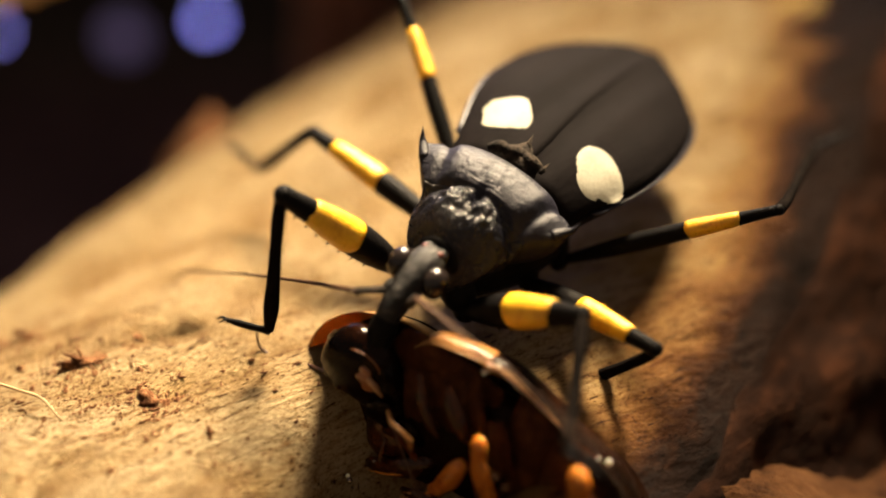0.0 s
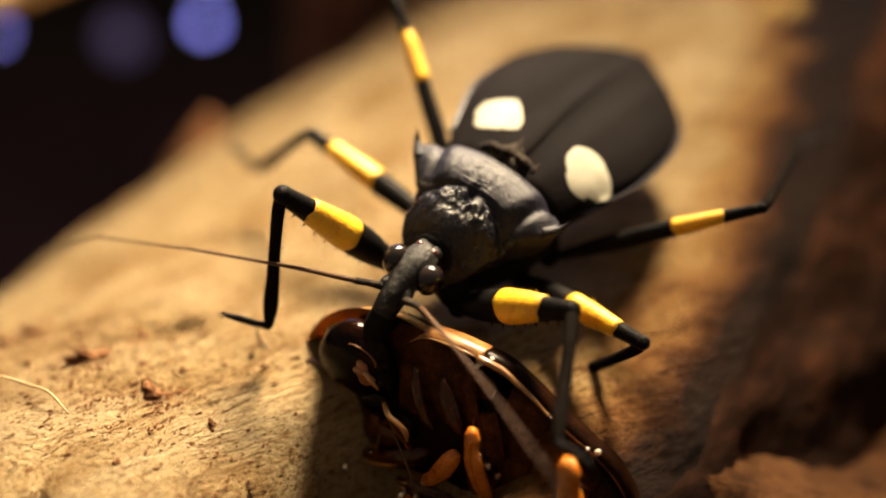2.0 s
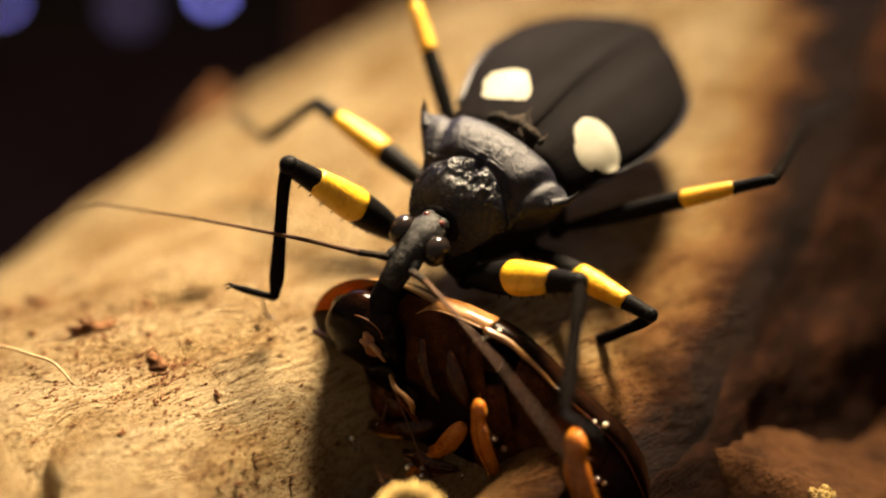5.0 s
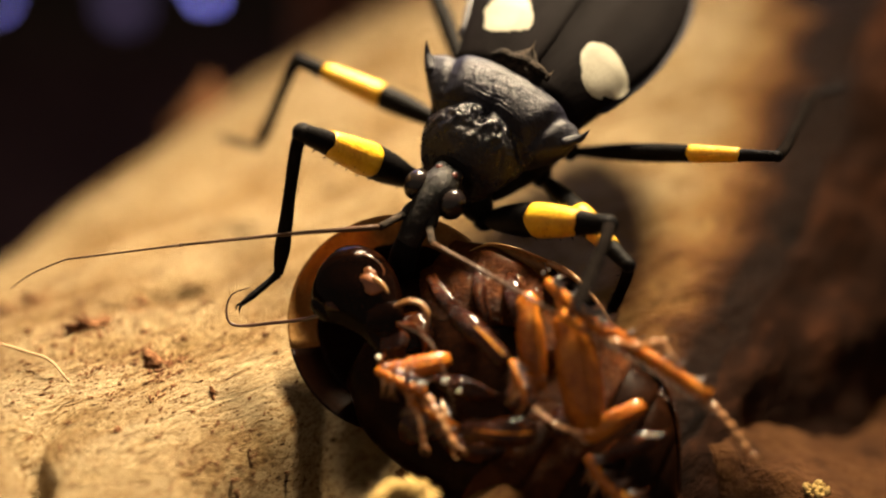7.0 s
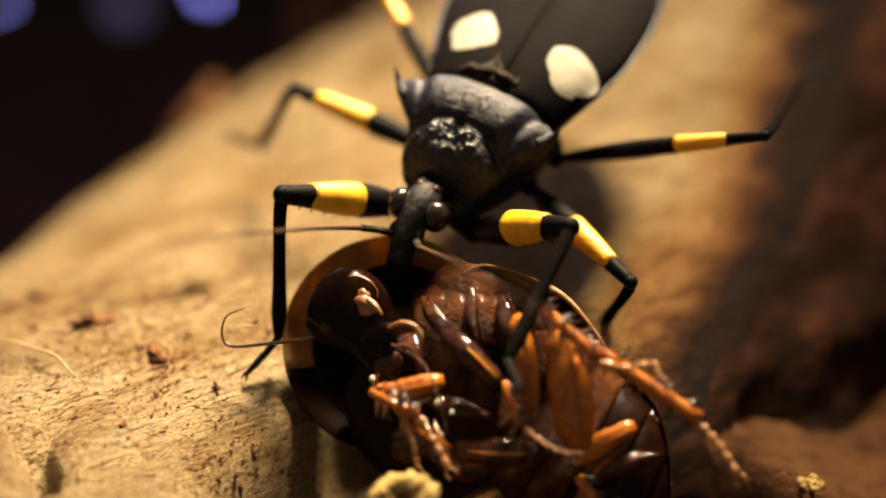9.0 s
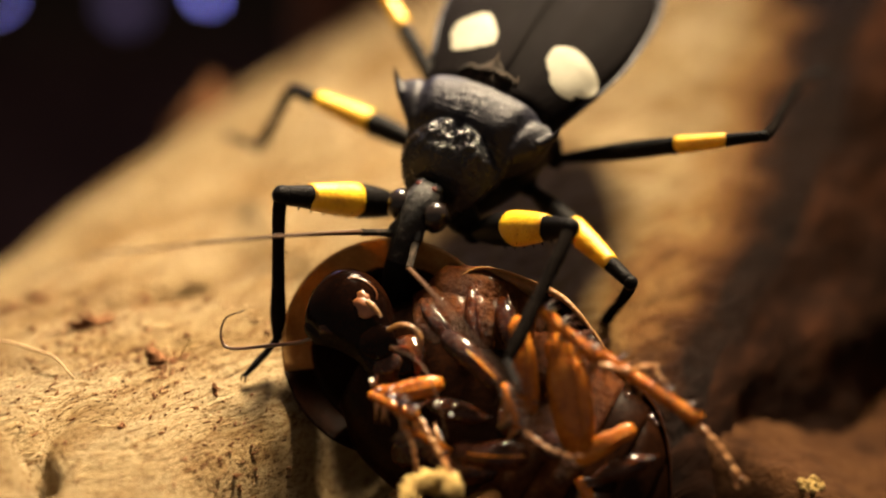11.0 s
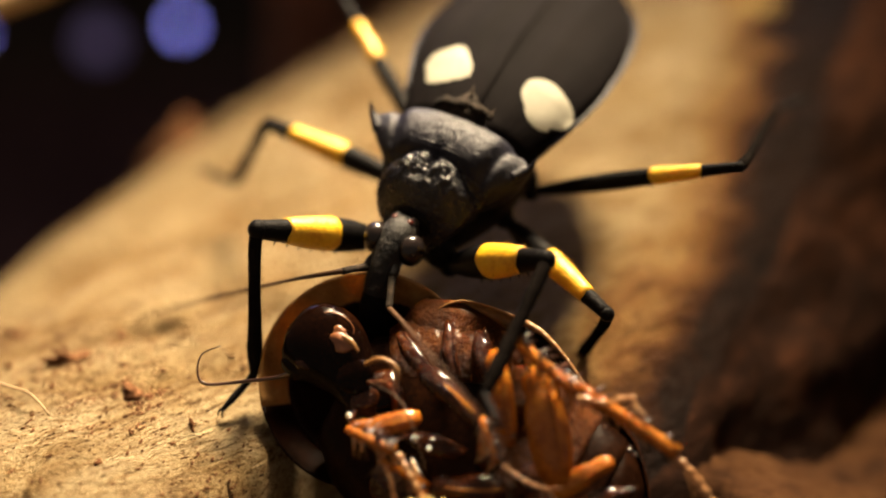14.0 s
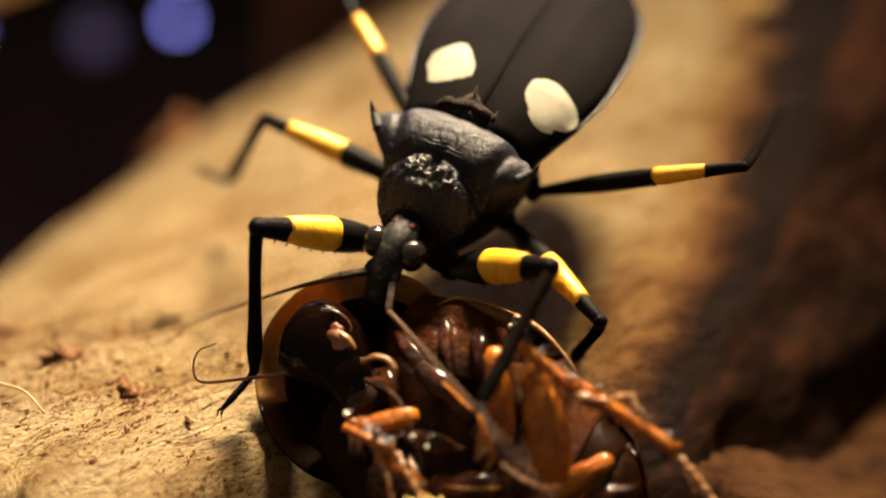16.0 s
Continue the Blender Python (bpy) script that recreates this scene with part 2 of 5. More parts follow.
def smooth_path(points, steps):
    """A Catmull-Rom line through the points."""
    p = [Vector(q) for q in points]
    p = [p[0] * 2 - p[1], *p, p[-1] * 2 - p[-2]]
    out = []
    for i in range(1, len(p) - 2):
        for k in range(steps):
            t = k / steps
            out.append(0.5 * (2 * p[i] + (p[i + 1] - p[i - 1]) * t + (2 * p[i - 1] - 5 * p[i] + 4 * p[i + 1] - p[i + 2]) * t * t
                              + (3 * p[i] - p[i - 1] - 3 * p[i + 1] + p[i + 2]) * t ** 3))
    out.append(p[-2])
    return out


def blend(values, t):
    """A value at t (0 to 1) along evenly spread values."""
    x = min(max(t, 0), 1) * (len(values) - 1)
    i = min(int(x), len(values) - 2)
    return values[i] + (values[i + 1] - values[i]) * (x - i)


def curve(values, t):
    """Like blend, but smooth through the values."""
    x = min(max(t, 0), 1) * (len(values) - 1)
    i = min(int(x), len(values) - 2)
    f = x - i
    p0, p1, p2, p3 = (values[min(max(i + k, 0), len(values) - 1)] for k in (-1, 0, 1, 2))
    return 0.5 * (2 * p1 + (p2 - p0) * f + (2 * p0 - 5 * p1 + 4 * p2 - p3) * f * f + (3 * p1 - p0 - 3 * p2 + p3) * f ** 3)


def tube(bm, points, radii, sides=10, steps=5, flat=1.0):
    """A round or flattened limb along a smooth line; radii spread evenly from end to end."""
    path = smooth_path(points, steps)
    d = (path[1] - path[0]).normalized()
    side = d.orthogonal().normalized() if abs(d.z) > 0.95 else d.cross(Vector((0, 0, 1))).normalized()
    rings = []
    for i, q in enumerate(path):
        d = (path[min(i + 1, len(path) - 1)] - path[max(i - 1, 0)]).normalized()
        side = (side - d * side.dot(d)).normalized()
        up = side.cross(d)
        r = curve(radii, i / (len(path) - 1))
        rings.append([q + (side * math.cos(a) + up * math.sin(a) * flat) * r for a in (2 * math.pi * k / sides for k in range(sides))])
    loft(bm, rings)


def ball(bm, c, r, seg=18, rng=None):
    """An ellipsoid; r is one radius or three."""
    r = r if isinstance(r, tuple) else (r, r, r)
    m = Matrix.Translation(c) @ Matrix.Diagonal((*r, 1))
    bmesh.ops.create_uvsphere(bm, u_segments=seg, v_segments=max(8, seg * 2 // 3), radius=1, matrix=m)


def spike(bm, base, tip, r, sides=5):
    d = Vector(tip) - Vector(base)
    s = d.orthogonal().normalized() * r
    u = d.normalized().cross(s)
    ring = [bm.verts.new(Vector(base) + s * math.cos(a) + u * math.sin(a)) for a in (2 * math.pi * k / sides for k in range(sides))]
    t = bm.verts.new(tip)
    for i in range(sides):
        bm.faces.new((ring[i], ring[(i + 1) % sides], t))


def rough_up(bm, amount, scale, seed=0.0):
    for v in bm.verts:
        v.normal_update()
    moves = [(v, v.normal * amount * noise.fractal(v.co / scale + Vector((seed, seed, seed)), 1.0, 2.0, 4)) for v in bm.verts]
    for v, d in moves:
        v.co += d


def holder(name, label, category, group=""):
    return tagged(new(name), label, category, group)


# ---------------------------------------------------------------- the log and what lies round it
ALONG, ACROSS = Vector((0.6, 0.8, 0)), Vector((0.8, -0.6, 0))
LOG_DEEP, LOG_FAR_SIDE, LOG_NEAR_SIDE = 35.0, 51.5, 22.0
# dents and splits in the top of the log: along, across, length, width, depth
DENTS = ((-5.6, -1.0, 3.6, 2.6, 2.8), (-3.3, -17.0, 1.6, 0.7, 1.1), (-18.6, -11.3, 1.9, 0.9, 1.9), (-5.5, -18.3, 2.4, 0.35, 0.5), (-8.7, -10.1, 1.6, 0.3, 0.4), (-5.9, -11.7, 1.8, 0.35, 0.4),
         (-13.1, -18.3, 1.5, 0.4, 0.4), (-16.1, -8.4, 1.1, 0.25, 0.4), (-20.5, -10.2, 1.6, 0.5, 0.7))
# splits that run at an angle: along, across, length, width, depth, angle
SLITS = ((-3.2, -16.5, 2.0, 0.6, 1.9, 0.93), (-7.6, -24.4, 1.6, 0.4, 0.8, 0.5), (-7.0, -10.7, 2.4, 0.38, 0.8, 0.15), (-5.3, -9.0, 2.0, 0.35, 0.7, 0.1), (-6.2, -13.6, 1.4, 0.35, 0.6, 0.3), (-2.2, -12.2, 1.6, 0.4, 0.7, 0.8), (-21.6, -9.2, 2.4, 0.9, 2.6, -1.07))
# a broad hollow beside the near flank
HOLLOW = (-9.5, 3.6, 9.0, 5.2, 5.5)


def log_point(u, a):
    """A point of the log: u along it, a the angle round it from the top."""
    s, c = math.sin(a), math.cos(a)
    half = LOG_FAR_SIDE if s < 0 else LOG_NEAR_SIDE - 0.10 * max(0, u - 5) + 0.05 * max(0, -u)
    p = 2.0 if s < 0 else 2.6
    n = half * math.copysign(abs(s) ** (2 / p), s)
    z = LOG_DEEP * math.copysign(abs(c) ** (2 / p), c) - LOG_DEEP
    q = Vector((u * 0.03, n * 0.06, z * 0.06))
    lump = 0.9 * noise.fractal(q * 1.6, 1.0, 2.0, 3) + 0.30 * noise.fractal(Vector((u * 0.12, n * 0.35, z * 0.35)), 1.0, 2.0, 4)
    along, over = 0.95 * u + 0.31 * n, 0.31 * u - 0.95 * n
    lump += 0.22 * noise.fractal(Vector((along * 0.4, over * 1.6, z * 1.6)), 1.0, 2.0, 3)
    if s > 0:
        lump += 1.6 * s * noise.fractal(Vector((u * 0.07, n * 0.10, z * 0.12)) + Vector((7, 3, 1)), 1.0, 2.0, 3)
    for du, dn, lu, ln, deep in DENTS:
        k = ((u - du) / lu) ** 2 + ((n - dn + 0.25 * (u - du)) / ln) ** 2
        if k < 9 and c > 0:
            lump -= deep * math.exp(-k)
    for du, dn, lu, ln, deep, turn in SLITS:
        p, q = u - du, n - dn
        if abs(p) < 6 and abs(q) < 6 and c > 0:
            a, b = p * math.cos(turn) + q * math.sin(turn), q * math.cos(turn) - p * math.sin(turn)
            lump -= deep * math.exp(-(a / lu) ** 4 - (b / ln) ** 2)
    k = ((u - HOLLOW[0]) / HOLLOW[2]) ** 6 + ((n - HOLLOW[1]) / HOLLOW[3]) ** 6
    lump += 3.6 * math.exp(-((u + 25) / 9) ** 2 - ((n + 15) / 9) ** 2) * max(0, c)
    lump -= 1.3 * math.exp(-((u - 3) / 13) ** 2 - ((n + 39) / 10) ** 2) * max(0, c) ** 0.3
    if c > 0 and k < 8:
        lump -= HOLLOW[4] * math.exp(-k)
    return Vector((u, -n - lump * s, z + lump * c))


def log_top(u, n):
    """Height of the log's top at u along and n across it."""
    half, p = (LOG_FAR_SIDE, 2.0) if n < 0 else (LOG_NEAR_SIDE - 0.10 * max(0, u - 5) + 0.05 * max(0, -u), 2.6)
    s = min(abs(n) / half, 0.999) ** (p / 2)
    return log_point(u, math.copysign(math.asin(s), n))


LOG_POSE = Matrix(((0.6, -0.8, 0, 0), (0.8, 0.6, 0, 0), (0, 0, 1, 0), (0, 0, 0, 1)))


def build_log():
    us = [-130 + i * 3.0 for i in range(30)] + [-40 + i * 0.42 for i in range(215)] + [50.3 + i * 3.0 for i in range(50)]
    angles = [math.pi * (-0.62 + 0.30 * i / 40) for i in range(40)] + [math.pi * (-0.32 + 0.68 * i / 170) for i in range(171)]
    angles += [math.pi * (0.36 + 1.02 * i / 26) for i in range(1, 26)]
    bm = bmesh.new()
    loft(bm, [[log_point(u, a) for a in angles] for u in us])
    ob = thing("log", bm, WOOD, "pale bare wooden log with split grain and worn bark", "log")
    ob.matrix_world = LOG_POSE
    # bark left on the near flank, with a ragged edge and painted-in shade
    def edge(u):
        n = 14.6 - 0.0042 * max(0, u) ** 2 + 1.6 * noise.fractal(Vector((u * 0.12, 3.1, 0)), 1, 2, 4)
        return math.asin((min(max(n, 0.5), 20) / 22.0) ** 1.3)
    bm = bmesh.new()
    rings = []
    for u in [-60 + i * 0.9 for i in range(170)]:
        a0 = edge(u)
        outer, inner = [], []
        for k in range(46):
            a = a0 + (1.75 - a0) * (k / 45) ** 1.2
            q = log_point(u, a)
            out = Vector((0, -math.sin(a), math.cos(a)))
            rise = 0.55 * min(1, k / 5) + 0.5 * noise.fractal(Vector((u * 0.2, a * 7, 1)), 1, 2, 4) * min(1, k / 4)
            outer.append(q + out * rise)
            inner.append(q - out * 0.4)
        rings.append(outer + inner[::-1])
    loft(bm, rings)
    part("bark", bm, SHADED_BARK, ob, "ragged brown bark left on the flank, blackened for its shade")
    return ob


def fall(d):
    """The soil drops away behind the log: 0 near it, 1 far off."""
    t = min(max((d - 35) / 90, 0), 1)
    return t * t * (3 - 2 * t)


def ease(t):
    t = min(max(t, 0), 1)
    return t * t * (3 - 2 * t)


def heap(x, y):
    """Soil banked up against the near flank of the log."""
    u, n = 0.6 * x + 0.8 * y, 0.8 * x - 0.6 * y
    return (10.0 - 0.46 * max(u - 8, 0)) * ease((n - 6) / 5) * ease((u - 1) / 7) * ease((40 - u) / 14) * (1 - 0.7 * ease((n - 20) / 30))


def ground_height(x, y):
    return (-15 + heap(x, y) - 142 * fall(y - 0.5 * x) + 2.2 * noise.fractal(Vector((x * 0.05, y * 0.05, 0.3)), 1, 2, 3)
            + (0.3 if x > 8 else 0.7) * noise.fractal(Vector((x * 0.4, y * 0.4, 2)), 1, 2, 3))


def build_ground():
    bm = bmesh.new()
    xs = [-300 + 12 * i for i in range(24)] + [-12 + 1.4 * i for i in range(60)] + [72 + 12 * i for i in range(20)]
    ys = [-300 + 12 * i for i in range(21)] + [-48 + 1.4 * i for i in range(70)] + [50 + 12 * i for i in range(22)]
    loft(bm, [[(x, y, ground_height(x, y)) for x in xs] for y in ys], closed=False)
    thing("ground", bm, UNLIT_SOIL, "soil under and behind the log, coloured dark as if unlit", "soil", kind="structure")
    # loose coir heaped on it against the near flank
    bm = bmesh.new()
    us, ns = [-14 + 0.8 * i for i in range(74)], [4 + 0.8 * i for i in range(70)]
    rows = []
    for u in us:
        row = []
        for n in ns:
            x, y = 0.6 * u + 0.8 * n, 0.8 * u - 0.6 * n
            inside = min(ease((u + 14) / 8), ease((44 - u) / 10), ease((n - 4) / 3), ease((59 - n) / 12))
            row.append((x, y, ground_height(x, y) - 1.2 + 1.9 * inside + 0.35 * inside * noise.fractal(Vector((x * 0.9, y * 0.9, 5)), 1, 2, 3)))
        rows.append(row)
    loft(bm, rows, closed=False)
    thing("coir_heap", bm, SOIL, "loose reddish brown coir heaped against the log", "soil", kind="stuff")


def build_walls():
    def slab(name, c, size):
        bm = bmesh.new()
        bmesh.ops.create_cube(bm, size=1, matrix=Matrix.Translation(c) @ Matrix.Diagonal((*size, 1)))
        return thing(name, bm, DARK, "dark plain side of the enclosure", "wall", kind="structure")
    slab("wall_north", (0, 318, -90), (640, 10, 180))
    slab("wall_south", (0, -318, -90), (640, 10, 180))
    slab("wall_west", (-318, 0, -90), (10, 620, 180))
    slab("wall_east", (318, 0, -90), (10, 620, 180))


def build_blue_spots():
    """Glowing spots far behind the log, added in place of blurred blue reflections."""
    for (x, y, z), r, m, label in (((-24.8, 110.4, -37.3), 0.88, BLUE, "small glowing spot in place of a bright blue reflection"),
                                   ((-48.1, 110.4, -38.5), 0.8, BLUE_LOW, "small glowing spot in place of a bright blue reflection"),
                                   ((-34.1, 110.4, -39.3), 2.1, BLUE_DIM, "glowing spot in place of a dim violet reflection")):
        stand = holder("blue_spot", label, "lamp", "blue lamps")
        bm = bmesh.new()
        tube(bm, [(0, 0, 0), (0, -0.5, 0), (0, -1, 0)], [r * 1.15, r * 1.15, r * 1.1], 14, 2)
        part("spot_backing", bm, DARK, stand)
        bm = bmesh.new()
        ball(bm, (0, -1.0, 0), (r, r * 0.6, r))
        part("spot_front", bm, m, stand, "glowing front of the spot")
        stand.location = Vector((x, y, z)) * S


build_log()
build_ground()
build_walls()
build_blue_spots()


def crumb_mesh(bm, at, size, seed, long=1.0, turn=0.0):
    """A broken lump of wood or soil about size wide, long times as long."""
    start = len(bm.verts)
    m = Matrix.Translation(at) @ Matrix.Rotation(turn, 4, "Z") @ Matrix.Rotation(0.5 * math.sin(seed * 9), 4, "Y") @ Matrix.Diagonal((size * long, size, size * 0.75, 1))
    bmesh.ops.create_icosphere(bm, subdivisions=3, radius=0.5, matrix=m)
    bm.verts.ensure_lookup_table()
    for v in bm.verts[start:]:
        d = v.co - Vector(at)
        v.co += d * 1.15 * noise.fractal(d / size * 2.1 + Vector((seed, seed * 2, 1)), 1.0, 2.0, 3)


def build_crumbs():
    """Loose bits on the top of the log: along, across, size, length, turn."""
    for i, (u, n, size, long, turn) in enumerate((
            (-9.4, -17.2, 0.62, 3.0, 2.35), (-10.0, -11.4, 0.95, 1.1, 0.3), (-7.3, -24.2, 0.55, 2.9, 2.4), (-6.8, -24.9, 0.45, 3.2, 2.2), (-8.2, -26.1, 0.7, 1.3, 0.0),
            (-8.4, -16.6, 0.3, 2.6, 0.3), (-16.1, -8.0, 0.35, 1.6, 0.0), (-9.2, -9.8, 0.22, 2.4, 0.9), (-11.0, -20.5, 0.4, 1.4, 1.0), (-4.7, -17.6, 0.6, 1.6, 0.6),
            (-3.1, -16.6, 0.7, 3.2, 0.95), (-8.0, -14.0, 0.35, 1.4, 2.0), (-10.4, -6.4, 0.3, 2.6, 0.95), (-14.0, -1.9, 0.3, 2.2, 1.9))):
        bm = bmesh.new()
        crumb_mesh(bm, (0, 0, 0.2 * size), size, i + 0.37, long, turn)
        if i == 0:
            tube(bm, [(0.35, -0.35, 0.1), (-0.1, 0.1, 0.45), (-0.5, 0.8, 0.75)], [0.16, 0.12, 0.03], 6, 3)
            tube(bm, [(0.2, -0.2, 0.15), (0.4, 0.3, 0.5), (0.45, 0.75, 0.6)], [0.13, 0.09, 0.03], 6, 3)
            tube(bm, [(0.6, -0.7, 0.1), (0.9, -0.9, 0.25), (1.4, -1.0, 0.15)], [0.15, 0.1, 0.03], 6, 3)
        ob = thing("wood_crumb", bm, CRUMB, "small rough reddish brown crumb lying on the log", "crumb", "crumbs on the log")
        ob.matrix_world = metres_at(u, n)
    bm = bmesh.new()
    tube(bm, [(0, 0, 0), (0.3, 1.8, 0.5), (0.2, 3.4, 0.35), (-0.1, 5.2, 0.25), (-0.5, 6.6, 0.05)][::-1], [0.04, 0.08, 0.09, 0.08, 0.05], 8, 6)
    ob = thing("plant_fibre", bm, FIBRE, "pale bent plant fibre lying on the log", "fibre")
    ob.matrix_world = metres_at(-14.5, -13.2)
    # dust and splinters past counting
    bm = bmesh.new()
    for i in range(2600):
        u, n = random.uniform(-26, 2), random.triangular(-31, -1, -13)
        if i % 2:
            cu, cn, wide = random.choice(((-9.2, -16.8, 1.6), (-9.6, -17.6, 0.9), (-9.6, -10.6, 0.9), (-7.6, -24.6, 1.3), (-13.8, -2.4, 1.8), (-11.8, -12.5, 2.2)))
            u, n = random.gauss(cu, wide), random.gauss(cn, wide)
        q = log_top(u, n)
        s = random.choice((0.07, 0.08, 0.08, 0.10, 0.12, 0.15, 0.20))
        m = Matrix.Translation(q) @ Matrix.Rotation(random.uniform(-0.7, 0.7), 4, "Z") @ Matrix.Diagonal((s * random.uniform(0.8, 3.5), s, s * 0.8, 1))
        bmesh.ops.create_icosphere(bm, subdivisions=1, radius=0.5, matrix=m @ Matrix.Rotation(random.uniform(0, 3), 4, "X"))
    ob = thing("wood_dust", bm, CRUMB, "brown dust and splinters scattered on the log", "dust", kind="stuff")
    ob.matrix_world = LOG_POSE


def metres_at(u, n):
    """A pose on the top of the log, in metres."""
    q = log_top(u, n)
    m = LOG_POSE.copy()
    m.translation = (LOG_POSE @ q) * S
    return m


def lichen(label, at, size, seed, bend, hollow=0.45, count=260):
    """A crumbly curl of lichen built of small clumps along an arc."""
    rnd = random.Random(seed)
    bm = bmesh.new()
    for i in range(count):
        a = -0.4 + bend * i / count
        r = size * rnd.uniform(hollow, 0.66)
        q = Vector((r * math.cos(a), r * 0.8 * math.sin(a), size * rnd.uniform(-0.05, 0.34)))
        k = size * rnd.choice((0.04, 0.05, 0.06, 0.08, 0.11, 0.17))
        m = Matrix.Translation(q) @ Matrix.Rotation(rnd.uniform(0, 3), 4, "Z") @ Matrix.Rotation(rnd.uniform(0, 3), 4, "X") @ Matrix.Diagonal((k * rnd.uniform(0.8, 2.2), k, k, 1))
        for v in bmesh.ops.create_icosphere(bm, subdivisions=1, radius=0.8, matrix=m)["verts"]:
            v.co += (v.co - q) * rnd.uniform(-0.4, 0.7)
    for i in range(60):
        a = -0.4 + bend * rnd.random()
        q = Vector((math.cos(a), 0.8 * math.sin(a), 0.1)) * size * rnd.uniform(hollow, 0.66)
        spike(bm, q, q + Vector((rnd.uniform(-1, 1), rnd.uniform(-1, 1), rnd.uniform(0.3, 1.2))) * size * 0.22, size * 0.03, 5)
    ob = thing("lichen", bm, LICHEN, label, "lichen", "lichen bits")
    ob.location = Vector(at) * S
    return ob


def build_background():
    """Blurred bits of bark far behind the log."""
    for at, size, seed, label in (((-9, 84, -40), (7, 5, 30), 2, "dark reddish piece of bark standing far behind the log"),
                                  ((-3, 96, -26), (12, 6, 22), 5, "dark reddish piece of bark standing far behind the log")):
        bm = bmesh.new()
        rings = []
        for i in range(13):
            t = i / 12
            rings.append([(size[0] * (0.75 + 0.25 * math.sin(2.5 * t + seed)) * math.cos(a), size[1] * math.sin(a) * (1 - 0.3 * t), size[2] * (2 * t - 1)) for a in (2 * math.pi * k / 16 for k in range(16))])
        loft(bm, rings)
        rough_up(bm, 2.0, 6, seed)
        stand = holder("bark_piece", label, "bark", "bark pieces behind")
        stand.location = Vector(at) * S
        part("outer_bark", bm, BARK_RED, stand)
        bm = bmesh.new()
        loft(bm, [[(q[0] * 0.8 + 1.5, q[1] * 0.8 + 2.5, q[2] * 0.94) for q in ring] for ring in rings])
        rough_up(bm, 1.0, 4, seed + 3)
        part("inner_wood", bm, SOIL, stand, "paler inner side of the bark")
    bm = bmesh.new()
    tube(bm, [(-26, -4, -40), (-15, -2.7, -4.6), (-6, -1.0, -1.6), (2.5, 0.45, 0.75), (9, 1.8, 2.6)], [1.2, 1.1, 1.0, 0.9, 0.7], 10, 5)
    rough_up(bm, 0.4, 2, 1)
    ob = thing("twig", bm, FIBRE, "pale amber twig leaning behind the log", "twig")
    ob.location = Vector((-30.3, 37.5, 3.5)) * S


build_crumbs()
flake = bmesh.new()
crumb_mesh(flake, (0, 0, 0), 2.6, 11, 2.4, 0.9)
thing("bark_flake", flake, CRUMB, "reddish flake of bark clinging to the log's edge", "bark").location = Vector((-17.6, 43.0, -12.0)) * S
clump = lichen("curled crumbly yellow lichen bit at the cockroach's feet", (0, 0, 0), 2.3, 3, 3.6)
lichen("small yellow lichen tuft on the soil beside the log", (22.5, -6.8, -5.6), 1.2, 5, 6.2, 0.05, 200)
lichen("pale yellow lichen tuft on the back of the log", (27.2, 44.3, -1.0), 3.0, 8, 6.2, 0.05, 200)
build_background()


# ---------------------------------------------------------------- the assassin bug: x towards its tail, z up
HIPS = {"fore": (2.6, 2.2, 4.2), "mid": (7.6, 3.2, 4.2), "hind": (10.6, 3.4, 4.2)}
FEMUR = {"fore": 9.2, "mid": 10.5, "hind": 13.5}
TIBIA = {"fore": 8.6, "mid": 9.6, "hind": 16.0}


def wing_half(x):
    if x < 16.5:
        return 3.9 + 2.2 * math.sin(0.5 * math.pi * max(0.0, x - 8.0) / 8.5)
    return 6.1 * max(0.0, 1 - ((x - 16.5) / 12.1) ** 2.6) ** 0.5


def wing_mid(x):
    """The abdomen bends a little to one side."""
    return 0.11 * max(0.0, x - 11)


def wing_top(x, y):
    """Height of the folded wings at x along and y off their middle."""
    crest = blend((10.1, 10.8, 11.1, 11.1, 11.0, 10.7, 10.4, 10.0, 9.5, 9.0, 8.4), (x - 8.0) / 20.6)
    w = max(wing_half(x), 0.3)
    k = min(abs(y) / w, 1.0)
    return crest - 1.5 * k ** 3.4 + 0.11 * math.sin(y * 2.6 + 0.12 * x) * (1 - k)


def build_wing(bug, side):
    """One folded wing; side 1 lies a little over the other."""
    bm = bmesh.new()
    upper, lower = [], []
    lift = 0.05 if side > 0 else 0.0
    for i in range(41):
        x = 8.0 + 20.6 * math.sin(0.5 * math.pi * i / 40)
        w = max(wing_half(x), 0.02)
        inner = -min(0.5, w * 0.5) if side > 0 else min(0.3, w * 0.3)
        row = [inner + (side * w - inner) * k / 16 for k in range(17)]
        c = wing_mid(x)
        upper.append([(x, c + y, wing_top(x, y) + lift) for y in row])
        lower.append([(x, c + y, wing_top(x, y) + lift - 0.07) for y in row])
    loft(bm, [u + lo[::-1] for u, lo in zip(upper, lower)])
    wing = part("wing", bm, WING, bug)
    bm = bmesh.new()
    rings = []
    for j in range(9):
        k = j / 8
        ring = []
        for i in range(64):
            a = 2 * math.pi * i / 64
            r = k * (1 + 0.05 * math.cos(4 * a + 0.6 * side) + 0.05 * math.sin(3 * a + side))
            x, y = 11.6 + 1.62 * r * math.cos(a), (2.75 if side > 0 else -3.7) + 1.62 * r * math.sin(a)
            ring.append((x, y + wing_mid(x), wing_top(x, y) + lift + 0.05 * (1 - k ** 6) - 0.02))
        rings.append(ring)
    loft(bm, rings[1:], caps=False)
    bm.faces.new([v for v in bm.verts][:64])
    part("wing_spot", bm, CREAM, wing, "cream white spot")


